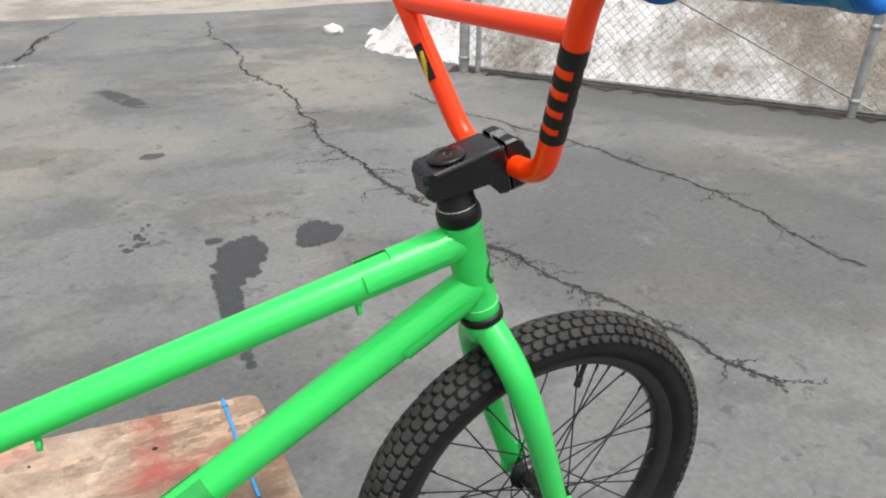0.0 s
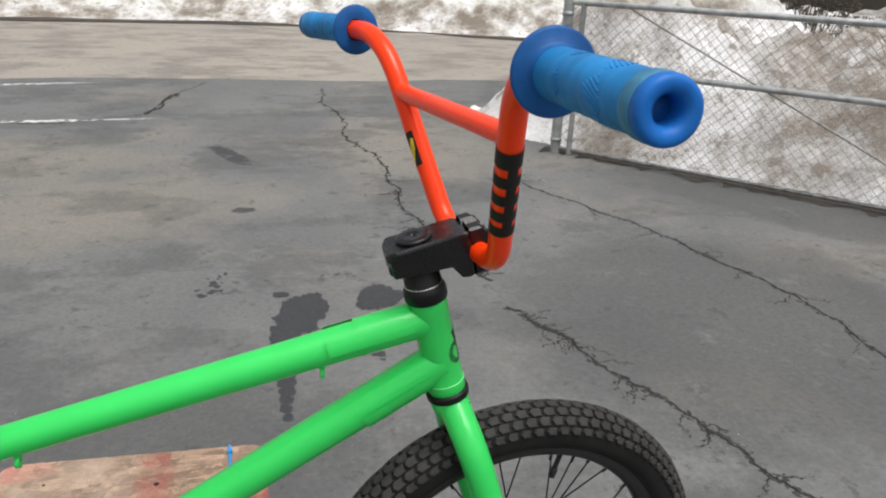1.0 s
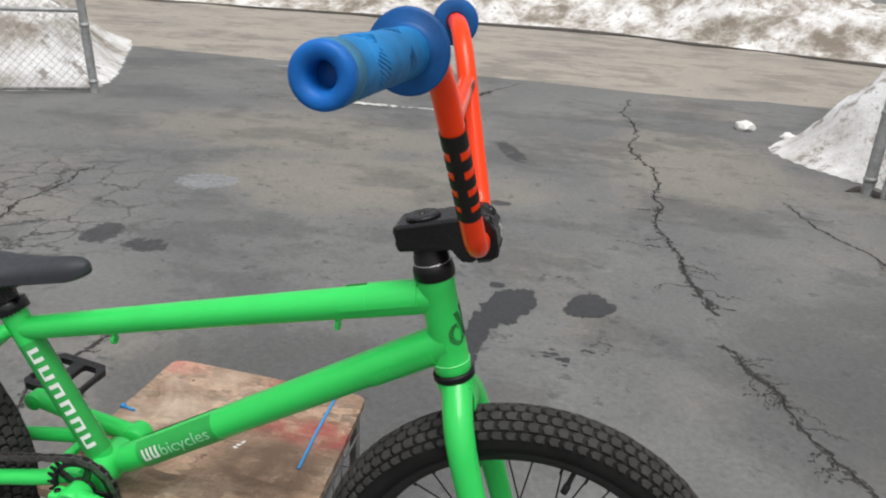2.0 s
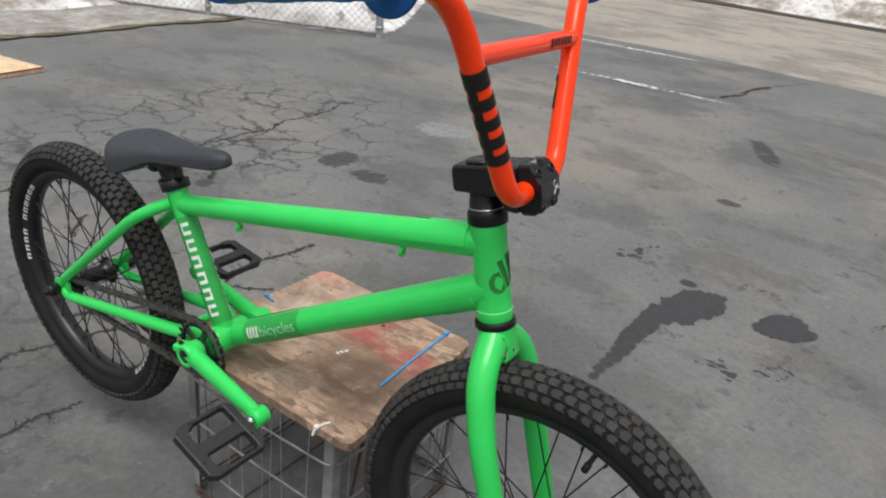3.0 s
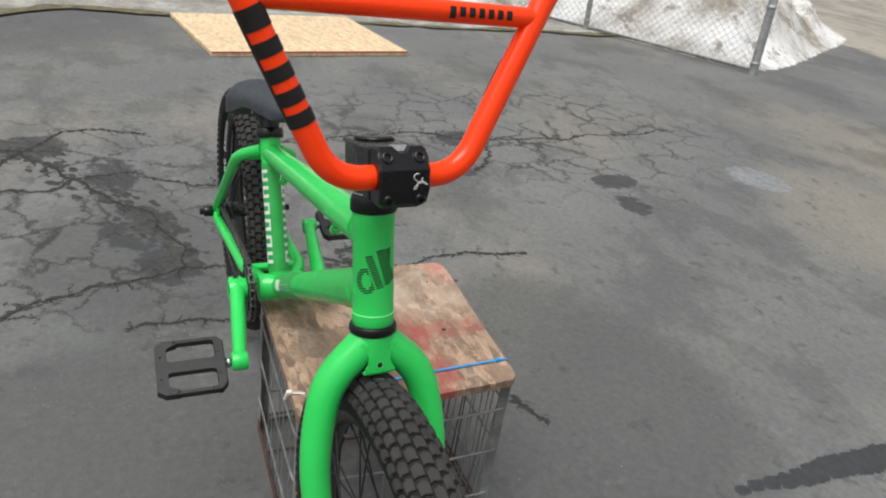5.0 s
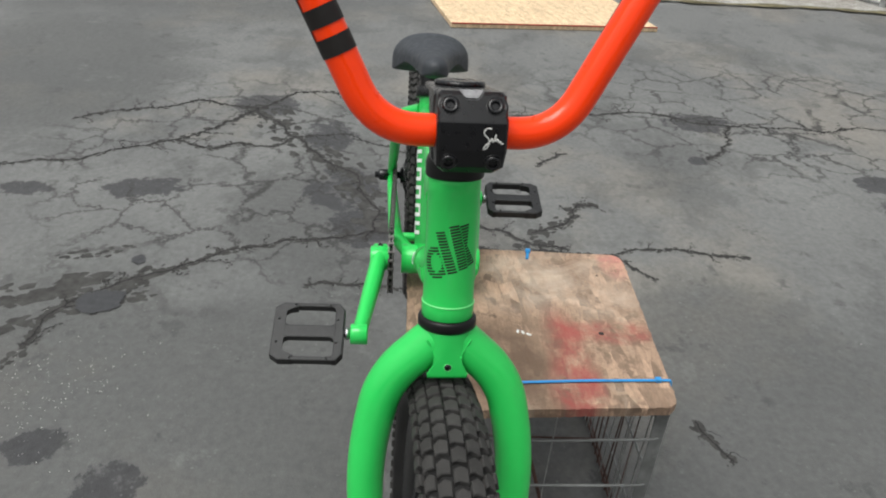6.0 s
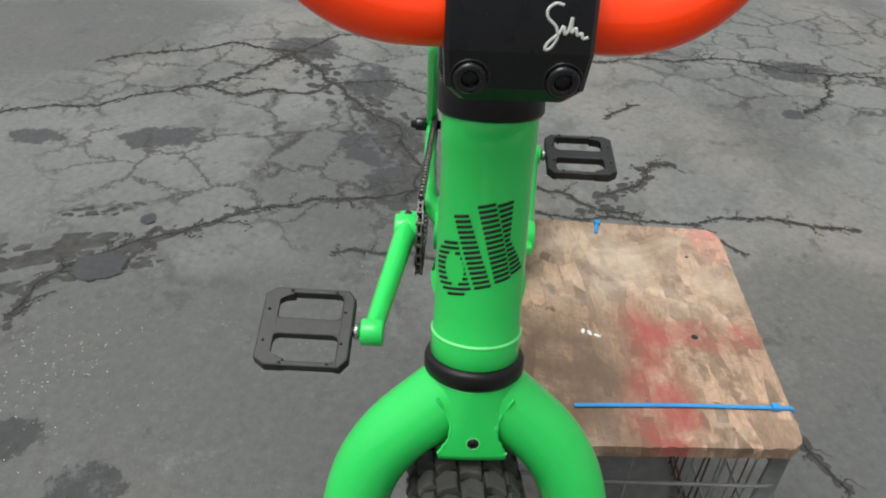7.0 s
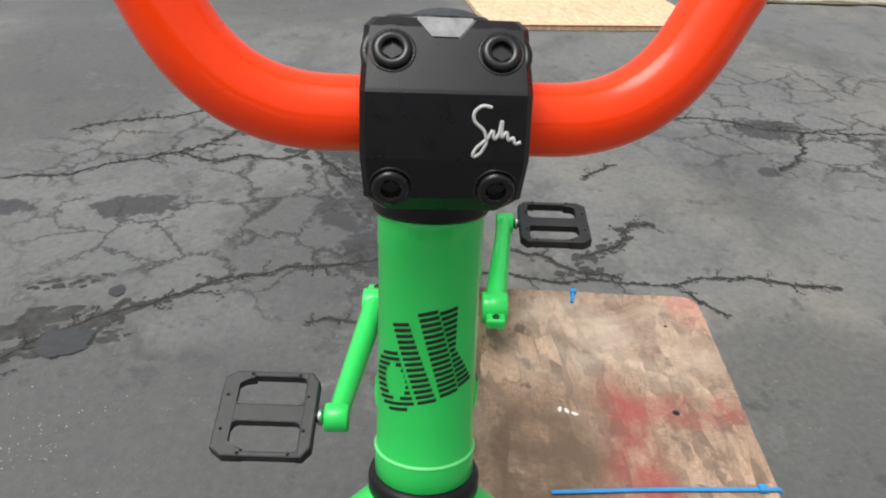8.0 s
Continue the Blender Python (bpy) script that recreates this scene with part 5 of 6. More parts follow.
def crate():
    c = thing("wire_crate", CR, "old galvanised wire crate with rusty lower wires, standing on the asphalt", "crate")
    h = CRATE_W / 2
    for sx in (-1, 1):
        for sy in (-1, 1):
            bm = bmesh.new()
            add_box(bm, (0.018, 0.0022, CRATE_H), Matrix.Translation((sx * (h - 0.009), sy * h, CRATE_H / 2)), 0.0006, 1)
            add_box(bm, (0.0022, 0.018, CRATE_H), Matrix.Translation((sx * h, sy * (h - 0.009), CRATE_H / 2)), 0.0006, 1)
            part("corner_post", bm, CRATE_STEEL, c, "galvanised angle post")
    # hoops of wire with rounded corners, bent by use
    for z, sag, mat in ((0.268, 0.010, CRATE_STEEL), (0.178, 0.006, CRATE_STEEL), (0.080, 0.004, CRATE_STEEL), (0.020, 0.0, RUST), (0.006, 0.0, RUST)):
        o = h + 0.003
        loop = [V(0, -o, z - sag), V(o, -o, z), V(o, 0, z - sag), V(o, o, z), V(0, o, z - sag), V(-o, o, z), V(-o, 0, z - sag), V(-o, -o, z), V(0, -o, z - sag)]
        part("wire", tube(rounded(loop, 0.022, 6), 0.0021, 8), mat, c)
    # thin uprights: close-set on one side, sparse on the others
    wire_rng = random.Random(6)
    for a, count in enumerate((16, 5, 9, 4)):
        rot = pose(0, 0, 0, 0, 0, 90 * a)
        for k in range(count):
            x = -h + 2 * h * (k + 0.5 + wire_rng.uniform(-0.25, 0.25)) / count
            lean = wire_rng.uniform(-0.012, 0.012)
            bent = V(x + lean * 0.5 + wire_rng.uniform(-0.004, 0.004), h + wire_rng.uniform(-0.003, 0.003), CRATE_H * 0.5)
            part("wire", tube([rot @ V(x, h, 0.004), rot @ bent, rot @ V(x + lean, h, CRATE_H - 0.004)], 0.0013 if a == 0 else 0.0008, 5), RUST if wire_rng.random() < (0.25 if a in (0, 2) else 0.7) else WIRE_MAT, c)
    for k in range(2):
        x = -h + 2 * h * (k + 0.5) / 2
        part("wire", tube([V(x, -h, 0.006), V(x, h, 0.006)], 0.0018, 6), RUST, c)
    for y0, y1 in ((-0.03, 0.06), (-0.09, -0.15)):
        part("brace_wire", tube([V(h - 0.004, y0, CRATE_H - 0.01), V(h - 0.004, y1, 0.01)], 0.0030, 6), RUST, c)
    return c


crate()
BOARD_T = 0.014
BM = CR @ Matrix.Translation((0.0, 0, CRATE_H + 0.0005))


def board():
    bm = bmesh.new()
    n = 48
    sx, sy = 0.386, 0.366
    loop = []
    corner = 0.016
    for q, (cx, cy) in enumerate(((1, 1), (-1, 1), (-1, -1), (1, -1))):
        for k in range(5):
            a = radians(90 * q + 22.5 * k)
            loop.append((cx * (sx / 2 - corner) + corner * math.cos(a), cy * (sy / 2 - corner) + corner * math.sin(a)))
        for k in range(1, n):
            s = k / n
            if q % 2 == 0:
                x, y = cx * (sx / 2 - corner) * (1 - 2 * s), cy * sy / 2
            else:
                x, y = cx * sx / 2, cy * (sy / 2 - corner) * (1 - 2 * s)
            loop.append((x, y))
    skew = [((x + 0.012 - 0.024 * (y / sy + 0.5)) if x > 0 else x, y * (1 - 0.036 * (x / sx + 0.5)) - 0.004 * (x / sx)) for x, y in loop]
    loop = [(x + 0.0010 * noise.noise(V(x * 30, y * 30, 2)) + 0.0013 * noise.noise(V(x * 140, y * 140, 3)), y + 0.0010 * noise.noise(V(x * 30, y * 30, 9)) + 0.0013 * noise.noise(V(x * 140, y * 140, 4))) for x, y in skew]
    add_prism(bm, loop, Matrix.Identity(4), BOARD_T, 0.002)
    ob = part("board", bm, BOARD_MAT, None)
    ob.matrix_world = BM
    return tagged(ob, "weathered strand board with red paint stains, lying on the wire crate", "board")


wood = board()
TOP = BOARD_T
# the board is solid: black discs paint the dark of its holes
hole = part("nail_hole_disc", add_cyl(bmesh.new(), V(0.031, 0.104, TOP - 0.003), (0, 0, 1), 0.0042, 0.0034), STICKER_BLACK, wood, "black disc painting a drilled hole's darkness")
part("nail_hole_disc", add_cyl(bmesh.new(), V(-0.125, 0.130, TOP - 0.003), (0, 0, 1), 0.0025, 0.0034), STICKER_BLACK, wood, "black disc painting a drilled hole's darkness")
for x, y, turn in ((0.036, -0.012, 20), (0.040, -0.004, 60), (0.034, -0.019, -10)):
    bm = bmesh.new()
    add_prism(bm, [(-0.004, -0.001), (0.001, -0.0022), (0.0045, 0.0004), (0.0012, 0.0018), (-0.003, 0.0016)], Matrix.Translation((x, y, TOP - 0.0003)) @ pose(0, 0, 0, 0, 0, turn), 0.0012)
    part("paint_fleck", bm, WHITE_PRINT, wood, "white fleck of paint")


def cable_tie(name, pts, r, mat, label):
    bm = tube(rounded(pts, 0.004, 4), r, 8, squash=(1, 1, 0.6))
    a = Vector(pts[1]).lerp(Vector(pts[2]), 0.15)
    add_box(bm, (0.008, 0.008, 0.005), Matrix.Translation(a + V(0, 0, 0.001)), 0.001)
    ob = part(name, bm, mat, None)
    ob.matrix_world = BM
    return tagged(ob, label, "cable tie", "cable ties on the board")


cable_tie("cable_tie", [(0.131, 0.181, -0.02), (0.131, 0.177, TOP + 0.002), (0.138, 0.060, TOP + 0.002), (0.147, -0.040, TOP + 0.002)], 0.0024, TIE_BLUE, "bright blue nylon cable tie across the stained board")
cable_tie("cable_tie", [(-0.196, 0.024, -0.012), (-0.193, 0.024, TOP + 0.002), (-0.170, 0.020, TOP + 0.002), (-0.166, 0.019, TOP + 0.0015)], 0.0026, TIE_BLUE, "short blue nylon cable tie at the board's edge")
cable_tie("cable_tie", [(0.143, -0.187, 0.004), (0.145, -0.184, TOP + 0.002), (0.148, -0.168, TOP + 0.002), (0.151, -0.160, TOP + 0.0015)], 0.0024, TIE_WHITE, "short white nylon tie at the board's corner")

# ---- strand board sheet on the driveway ----
sheet_m = GROUND.copy()
sheet_m.translation = on_ground(-3.885, 0.678)
sheet_m = sheet_m @ pose(0, 0, 0, 0, 0, 9)
bm = bmesh.new()
add_box(bm, (0.90, 1.15, 0.024), Matrix.Translation((0, 0, 0.014)), 0.0015, 1)
sheet = part("strand_board_sheet", bm, OSB_MAT, None)
sheet.matrix_world = sheet_m
tagged(sheet, "pale strand board sheet with a red edge on the asphalt", "board")
bm = bmesh.new()
add_box(bm, (0.007, 1.146, 0.007), Matrix.Translation((0.4485, 0, 0.0245)), 0.001, 1)
part("painted_edge", bm, RED_EDGE, sheet, "red painted edge")


# ---- cracks and stains in the asphalt ----
def crack_line(a, b, wander, rng, depth=5):
    pts = [Vector((*a, 0)), Vector((*b, 0))]
    for _ in range(depth):
        out = [pts[0]]
        for p, q in zip(pts, pts[1:]):
            d = q - p
            out += [(p + q) / 2 + V(-d.y, d.x, 0) * rng.uniform(-wander, wander), q]
        pts = out
    return pts


def ribbon(bm, pts, width, rng, lift=0.0025, taper=False):
    rows = []
    n = len(pts)
    for k, p in enumerate(pts):
        d = (pts[min(k + 1, n - 1)] - pts[max(k - 1, 0)]).normalized()
        w = width * rng.uniform(0.2, 1.0) * (0.25 if k in (0, n - 1) else 1) * (1 - 0.8 * k / n if taper else 1)
        s = V(-d.y, d.x, 0) * w
        rows.append([bm.verts.new(on_ground(q.x, q.y, lift)) for q in (p - s, p + s)])
    for a, b in zip(rows, rows[1:]):
        bm.faces.new((a[0], b[0], b[1], a[1]))


def chip(bm, p, d, r, rng, lift):
    """A crumbled bit beside a crack: a small uneven patch, longer along it."""
    side = V(-d.y, d.x, 0)
    ring = []
    for q in range(7):
        a = 2 * math.pi * q / 7
        k = rng.uniform(0.5, 1.25)
        w = p + d * (math.cos(a) * r * 1.5 * k) + side * (math.sin(a) * r * k)
        ring.append(bm.verts.new(on_ground(w.x, w.y, lift)))
    bm.faces.new(ring)


def crack(points, width, seed, branches=0, wander=0.16, reach=0.25):
    """An open crack with angular side cracks, short spurs and crumbled bits along it."""
    rng = random.Random(seed)
    bm, rim = bmesh.new(), bmesh.new()
    for a, b in zip(points, points[1:]):
        pts = crack_line(a, b, wander, rng, 6)
        ribbon(bm, pts, width * 0.27, rng, 0.0011)
        lines = [(pts, 1.0)]
        span = (pts[-1] - pts[0]).length
        heading = math.atan2(b[1] - a[1], b[0] - a[0])
        short = max(1, int(span / 0.09))
        for k in range(branches + short):
            p = rng.choice(pts)
            ang = heading + rng.choice((-1, 1)) * rng.uniform(0.5, 1.5)
            l = reach * rng.uniform(0.3, 0.8) if k < branches else rng.uniform(0.012, 0.05)
            twig = crack_line((p.x, p.y), (p.x + l * math.cos(ang), p.y + l * math.sin(ang)), 0.30, rng, 4 if k < branches else 3)
            ribbon(bm, twig, width * (0.22 if k < branches else 0.16), rng, 0.0010, True)
            if k < branches:
                lines.append((twig, 0.5))
        for line, k in lines:
            for p, q in zip(line, line[1:]):
                if rng.random() < 0.8:
                    d = (q - p).normalized()
                    at = p + V(-d.y, d.x, 0) * rng.gauss(0, 0.45) * width
                    chip(rim, at, d, width * k * rng.uniform(0.12, 0.62), rng, rng.uniform(0.0004, 0.0008))
    for made, mat, label in ((bm, CRACK_MAT, "dark dirt-filled crack"), (rim, CRACK_EDGE, "crumbled edge of a crack")):
        bmesh.ops.recalc_face_normals(made, faces=made.faces)
        tagged(part("crack", made, mat, ground, label), kind="stuff")


crack([(0.33, 5.6), (0.36, 4.40), (0.39, 3.50), (0.46, 2.70), (0.49, 2.10), (0.52, 1.80), (0.57, 1.58)], 0.019, 1, 3, 0.10, 0.3)
crack([(0.56, 1.36), (0.62, 1.22), (0.68, 1.14), (0.74, 0.90), (0.82, 0.71), (0.88, 0.53), (0.95, 0.32)], 0.015, 2, 4, 0.12, 0.16)
crack([(1.05, 3.0), (1.22, 2.45), (1.38, 2.12), (1.49, 1.71), (1.58, 1.45), (1.62, 1.10), (1.62, 0.66)], 0.015, 3, 2, 0.10, 0.25)
crack([(-0.70, -0.80), (-0.80, -0.79), (-0.85, -0.76), (-0.92, -0.69), (-0.98, -0.62), (-1.03, -0.54), (-1.09, -0.48), (-1.16, -0.31), (-1.22, -0.12)], 0.013, 4, 2, 0.12, 0.10)
crack([(-1.22, -0.12), (-1.16, 0.07), (-1.14, 0.22), (-1.15, 0.36), (-1.16, 0.54), (-1.19, 0.70), (-1.16, 0.79), (-1.16, 0.88)], 0.010, 15, 2, 0.12, 0.08)
crack([(-1.30, -1.60), (-1.50, -1.23), (-1.57, -1.01), (-1.69, -0.85), (-1.75, -0.77), (-1.69, -0.64), (-1.75, -0.58), (-1.73, -0.47), (-1.82, -0.41)], 0.012, 5, 1, 0.12, 0.14)
crack([(-1.88, -1.14), (-2.00, -0.96), (-2.12, -0.78), (-2.06, -0.57), (-2.25, -0.46), (-2.22, -0.18)], 0.013, 6, 2, 0.14, 0.16)
crack([(-1.75, -0.77), (-1.90, -0.66), (-2.06, -0.57), (-1.97, -0.51), (-1.82, -0.41), (-1.66, -0.30), (-1.58, -0.21), (-1.43, -0.16), (-1.22, -0.12)], 0.016, 16, 2, 0.14, 0.14)
crack([(-1.82, -0.41), (-1.86, -0.22), (-1.74, -0.06), (-1.80, 0.12)], 0.010, 17, 2, 0.16, 0.16)
crack([(-0.95, -0.27), (-0.97, -0.23), (-0.96, -0.19), (-0.97, -0.11), (-0.95, -0.03)], 0.008, 7, 2, 0.12, 0.06)
crack([(-1.27, 0.14), (-1.24, 0.24), (-1.19, 0.28), (-1.17, 0.39)], 0.010, 11, 2, 0.16, 0.10)
crack([(-1.24, 0.30), (-1.30, 0.40), (-1.42, 0.46), (-1.43, 0.52)], 0.013, 12, 2, 0.16, 0.08)
crack([(-1.12, 0.52), (-1.03, 0.59)], 0.010, 9, 1, 0.1, 0.05)
crack([(-0.54, 0.52), (-0.50, 0.53), (-0.44, 0.56)], 0.010, 8, 1, 0.1, 0.04)
crack([(-2.10, 0.10), (-2.13, 0.43), (-2.19, 0.66), (-2.24, 0.89), (-2.16, 1.04), (-2.15, 1.26), (-2.14, 1.60), (-2.25, 2.30)], 0.014, 10, 3, 0.14, 0.22)
crack([(-2.14, 1.20), (-2.00, 1.14), (-1.86, 1.05), (-1.81, 0.99)], 0.012, 18, 2, 0.16, 0.10)
crack([(-1.68, 0.38), (-1.75, 0.44), (-1.80, 0.50)], 0.010, 19, 1, 0.14, 0.10)
crack([(-2.40, 4.30), (-1.95, 4.39), (-1.42, 4.32), (-0.93, 4.58), (-0.85, 5.30), (-0.62, 5.90)], 0.014, 13, 1, 0.06, 0.3)
crack([(-0.93, 4.60), (-0.86, 5.10), (-0.80, 5.40)], 0.026, 14, 1, 0.1, 0.1)


def blob(name, x, y, rx, ry, rot, mat, seed, rough=0.35, label="dark damp stain", lift=0.0018):
    """A flat stain with an uneven outline."""
    bm = bmesh.new()
    n = 150
    pts = []
    for k in range(n):
        a = 2 * math.pi * k / n
        r = 1 + rough * noise.noise(V(math.cos(a) * 1.3, math.sin(a) * 1.3, seed)) + rough * 0.55 * noise.noise(V(math.cos(a) * 6, math.sin(a) * 6, seed + 5)) + rough * 0.40 * noise.noise(V(math.cos(a) * 16, math.sin(a) * 16, seed + 9)) + rough * 0.25 * noise.noise(V(math.cos(a) * 40, math.sin(a) * 40, seed + 2))
        u, v = rx * r * math.cos(a), ry * r * math.sin(a)
        c, s = math.cos(radians(rot)), math.sin(radians(rot))
        pts.append(bm.verts.new(on_ground(x + u * c - v * s, y + u * s + v * c, lift)))
    mid = bm.verts.new(on_ground(x, y, lift))
    for k in range(n):
        bm.faces.new((mid, pts[k], pts[(k + 1) % n]))
    bmesh.ops.recalc_face_normals(bm, faces=bm.faces)
    return part(name, bm, mat, ground, label)


# a spilt puddle with a dripping trail, a second one beside it, and the marks of a wet boot
lift = 0.0006
for k in range(11):
    f = k / 10
    blob("stain", -0.162 + 0.004 * math.sin(5 * k), 0.86 + 0.40 * f, 0.014 + 0.028 * f, 0.019 + 0.019 * f, 8 * k, DAMP, 20.0 + k, 0.30, "damp spot of a dripping trail", lift)
    lift += 0.00012
for x, y, rx, ry, turn, name in ((-0.112, 1.37, 0.066, 0.090, 8, "dark damp puddle mark"), (-0.080, 1.455, 0.072, 0.125, -14, "dark damp puddle mark"), (-0.150, 1.300, 0.046, 0.062, 10, "dark damp puddle mark"), (-0.155, 1.570, 0.028, 0.022, 0, "dark damp puddle mark"), (0.160, 1.505, 0.072, 0.100, -20, "dark damp puddle mark"),
                                 (0.225, 1.50, 0.022, 0.045, -20, "dark damp puddle mark"), (-0.855, -0.70, 0.042, 0.050, 20, "dark damp patch across a crack"), (-1.03, -0.67, 0.020, 0.016, 0, "dark damp patch")):
    blob("stain", x, y, rx, ry, turn, DAMP, 40 * x + y, 0.26, name, lift)
    lift += 0.00012


def rubble(points, scatter, count, small, large, seed, label, mat=CRACK_EDGE):
    """Ragged dark crumbs of broken surface strewn along a line."""
    rng = random.Random(seed)
    bm = bmesh.new()
    for k in range(count):
        a, b = rng.choice(list(zip(points, points[1:])))
        f = rng.random()
        d = V(b[0] - a[0], b[1] - a[1], 0).normalized()
        p = V(a[0] + (b[0] - a[0]) * f + rng.gauss(0, scatter), a[1] + (b[1] - a[1]) * f + rng.gauss(0, scatter), 0)
        chip(bm, p, d, rng.uniform(small, large) * rng.uniform(0.5, 1), rng, 0.0004 + 0.0000035 * k)
    bmesh.ops.recalc_face_normals(bm, faces=bm.faces)
    tagged(part("crumbled_asphalt", bm, mat, ground, label), kind="stuff")


BROKEN = "dark ragged crumbs of broken asphalt"
rubble([(-0.74, -0.87), (-0.82, -0.77), (-0.85, -0.70), (-0.92, -0.65), (-1.01, -0.60)], 0.012, 70, 0.006, 0.020, 1, BROKEN)
rubble([(-0.84, -0.92), (-0.90, -0.80), (-0.94, -0.73)], 0.020, 46, 0.007, 0.026, 2, BROKEN)
rubble([(-1.02, -0.85), (-1.09, -0.71)], 0.013, 24, 0.005, 0.013, 3, BROKEN)
rubble([(-0.87, -0.67), (-0.89, -0.60)], 0.018, 20, 0.005, 0.014, 4, BROKEN)
rubble([(-0.62, -0.81), (-0.70, -0.78)], 0.006, 14, 0.004, 0.011, 5, BROKEN)
rubble([(-1.22, -0.12), (-1.43, -0.16), (-1.58, -0.21), (-1.82, -0.41), (-2.06, -0.57)], 0.035, 120, 0.007, 0.028, 6, BROKEN)
rubble([(-1.16, 0.30), (-1.27, 0.34), (-1.42, 0.48)], 0.022, 30, 0.006, 0.018, 7, BROKEN)
WET = "damp streaks left by a wet sole"
rubble([(0.03, 1.15), (0.12, 1.14)], 0.018, 16, 0.007, 0.014, 8, WET, DAMP)
rubble([(0.16, 1.20), (0.20, 1.27), (0.25, 1.25), (0.21, 1.19), (0.16, 1.20)], 0.003, 26, 0.005, 0.009, 9, WET, DAMP)
rubble([(-0.42, 1.60), (-0.36, 1.62), (-0.37, 1.74)], 0.022, 20, 0.007, 0.017, 10, WET, DAMP)
rubble([(-0.02, 1.73), (0.11, 1.70)], 0.010, 9, 0.005, 0.010, 11, WET, DAMP)

blob("stain", -1.65, 2.29, 0.14, 0.12, 10, PALE, 12.0, 0.3, "pale dried puddle mark", 0.0006)
blob("salt_line", -1.45, 4.40, 0.50, 0.030, 4, SALT, 15.0, 0.8, "white salt line along a crack")
blob("salt_line", -2.2, 5.80, 0.60, 0.040, 8, SALT, 16.0, 0.8, "white salt line along a crack")


def stone(x, y, r, seed, mat):
    bm = bmesh.new()
    bmesh.ops.create_icosphere(bm, subdivisions=2, radius=r)
    for v in bm.verts:
        v.co *= 1 + 0.35 * noise.noise(v.co.normalized() * 1.7 + V(seed, 0, 0))
        v.co.z *= 0.6
    ob = part("stone", bm, mat, None)
    ob.matrix_world = Matrix.Translation(on_ground(x, y, r * 0.35))
    return tagged(ob, "pale chip of stone lying on the asphalt", "stone", "stones on the driveway")


stone(1.12, 4.76, 0.07, 1, STONE_MAT)
stone(1.37, 4.55, 0.05, 4, STONE_MAT)


# loose pale grit, thickest beside the rear wheel
rng = random.Random(31)
bm = bmesh.new()
for k in range(300):
    if k < 180:
        x, y = -0.57 + rng.gauss(0, 0.085), -0.69 + rng.gauss(0, 0.075)
    else:
        x, y = rng.uniform(-2.6, 1.6), rng.uniform(-1.2, 3.2)
    r = rng.uniform(0.0005, 0.0012)
    base = on_ground(x, y, 0.0015)
    a = rng.uniform(0, 6.28)
    low = [bm.verts.new(base + V(math.cos(a + q * 1.57) * r * rng.uniform(0.7, 1.4), math.sin(a + q * 1.57) * r * rng.uniform(0.7, 1.4), 0)) for q in range(4)]
    top = bm.verts.new(base + V(rng.uniform(-0.3, 0.3) * r, rng.uniform(-0.3, 0.3) * r, r * 0.9))
    for q in range(4):
        bm.faces.new((low[q], low[(q + 1) % 4], top))
tagged(part("grit", bm, GRIT_MAT, None), "loose pale grit scattered over the asphalt", "grit", "", "stuff")

# ---- snow banks ----
def bank(name, outline_fn, x0, x1, y0, y1, nx, ny, label, mat=SNOW):
    xs = [x0 + (x1 - x0) * k / nx for k in range(nx + 1)]
    ys = [y0 + (y1 - y0) * k / ny for k in range(ny + 1)]

    def z(x, y):
        h = outline_fn(x, y)
        rough = noise.fractal(V(x * 1.3, y * 1.3, 1.7), 0.8, 2.1, 5)
        fine = noise.fractal(V(x * 4.5, y * 4.5, 6.1), 0.7, 2.1, 4)
        lift = h * (1 + 0.30 * rough) + (0.06 * rough + 0.055 * fine) * min(1.0, h * 4)
        return sheet_z(x, y) + (lift if h > 0 else 0) - (0.03 if h <= 0.01 else 0)

    return height_field(name, xs, ys, z, mat, label, "snow bank", "structure")


# fence line on the near side of the large bank: from the gate post towards the corner
FA, FB = V(1.525, 3.348, 0), V(2.876, 1.794, 0)
fdir = (FB - FA).normalized()
fnrm = V(-fdir.y, fdir.x, 0)      # away from the driveway


def right_bank(x, y):
    p = V(x, y, 0) - FA
    along, off = p.dot(fdir), p.dot(fnrm)
    side = ease(0.10, 0.70, off) * (1 - 0.45 * ease(1.6, 4.5, off))
    end = ease(-0.85, 0.35, along + 0.25 * math.sin(off * 2))
    high = 0.58 + 0.42 * ease(1.1, 0.2, along) if along < 1.1 else 0.58
    return high * side * end * (1 - 0.5 * ease(2.5, 5.0, off)) * (1 - ease(6.0, 8.5, off))


bank("snow_bank", right_bank, 0.4, 9.4, -1.5, 12.0, 190, 270, "high bank of dirty old snow behind the wire fence")


def left_bank(x, y):
    edge = -4.62 - 0.05 * y
    near = ease(0.25, 1.6, edge - x)
    return (0.10 + 0.55 * ease(-1.0, 5.0, y)) * near * (1 - ease(5.4, 6.4, y)) * (1 - 0.4 * ease(3, 7, edge - x))


bank("snow_bank", left_bank, -13.0, -4.2, -9.0, 6.6, 90, 140, "low bank of dirty snow along the driveway's edge", ROAD_SNOW)


SA = V(-3.40, 3.87, 0)
sdir = V(-0.863, -0.505, 0)
snrm = V(-0.505, 0.863, 0)


def side_bank(x, y):
    p = V(x, y, 0) - SA
    along, off = p.dot(sdir), p.dot(snrm)
    return 0.42 * ease(0.03, 0.7, off) * ease(-0.15, 0.6, along) * (1 - ease(2.4, 3.6, off))


bank("snow_bank", side_bank, -9.5, -2.6, 1.0, 8.0, 120, 120, "bank of old snow behind the far wire fence")


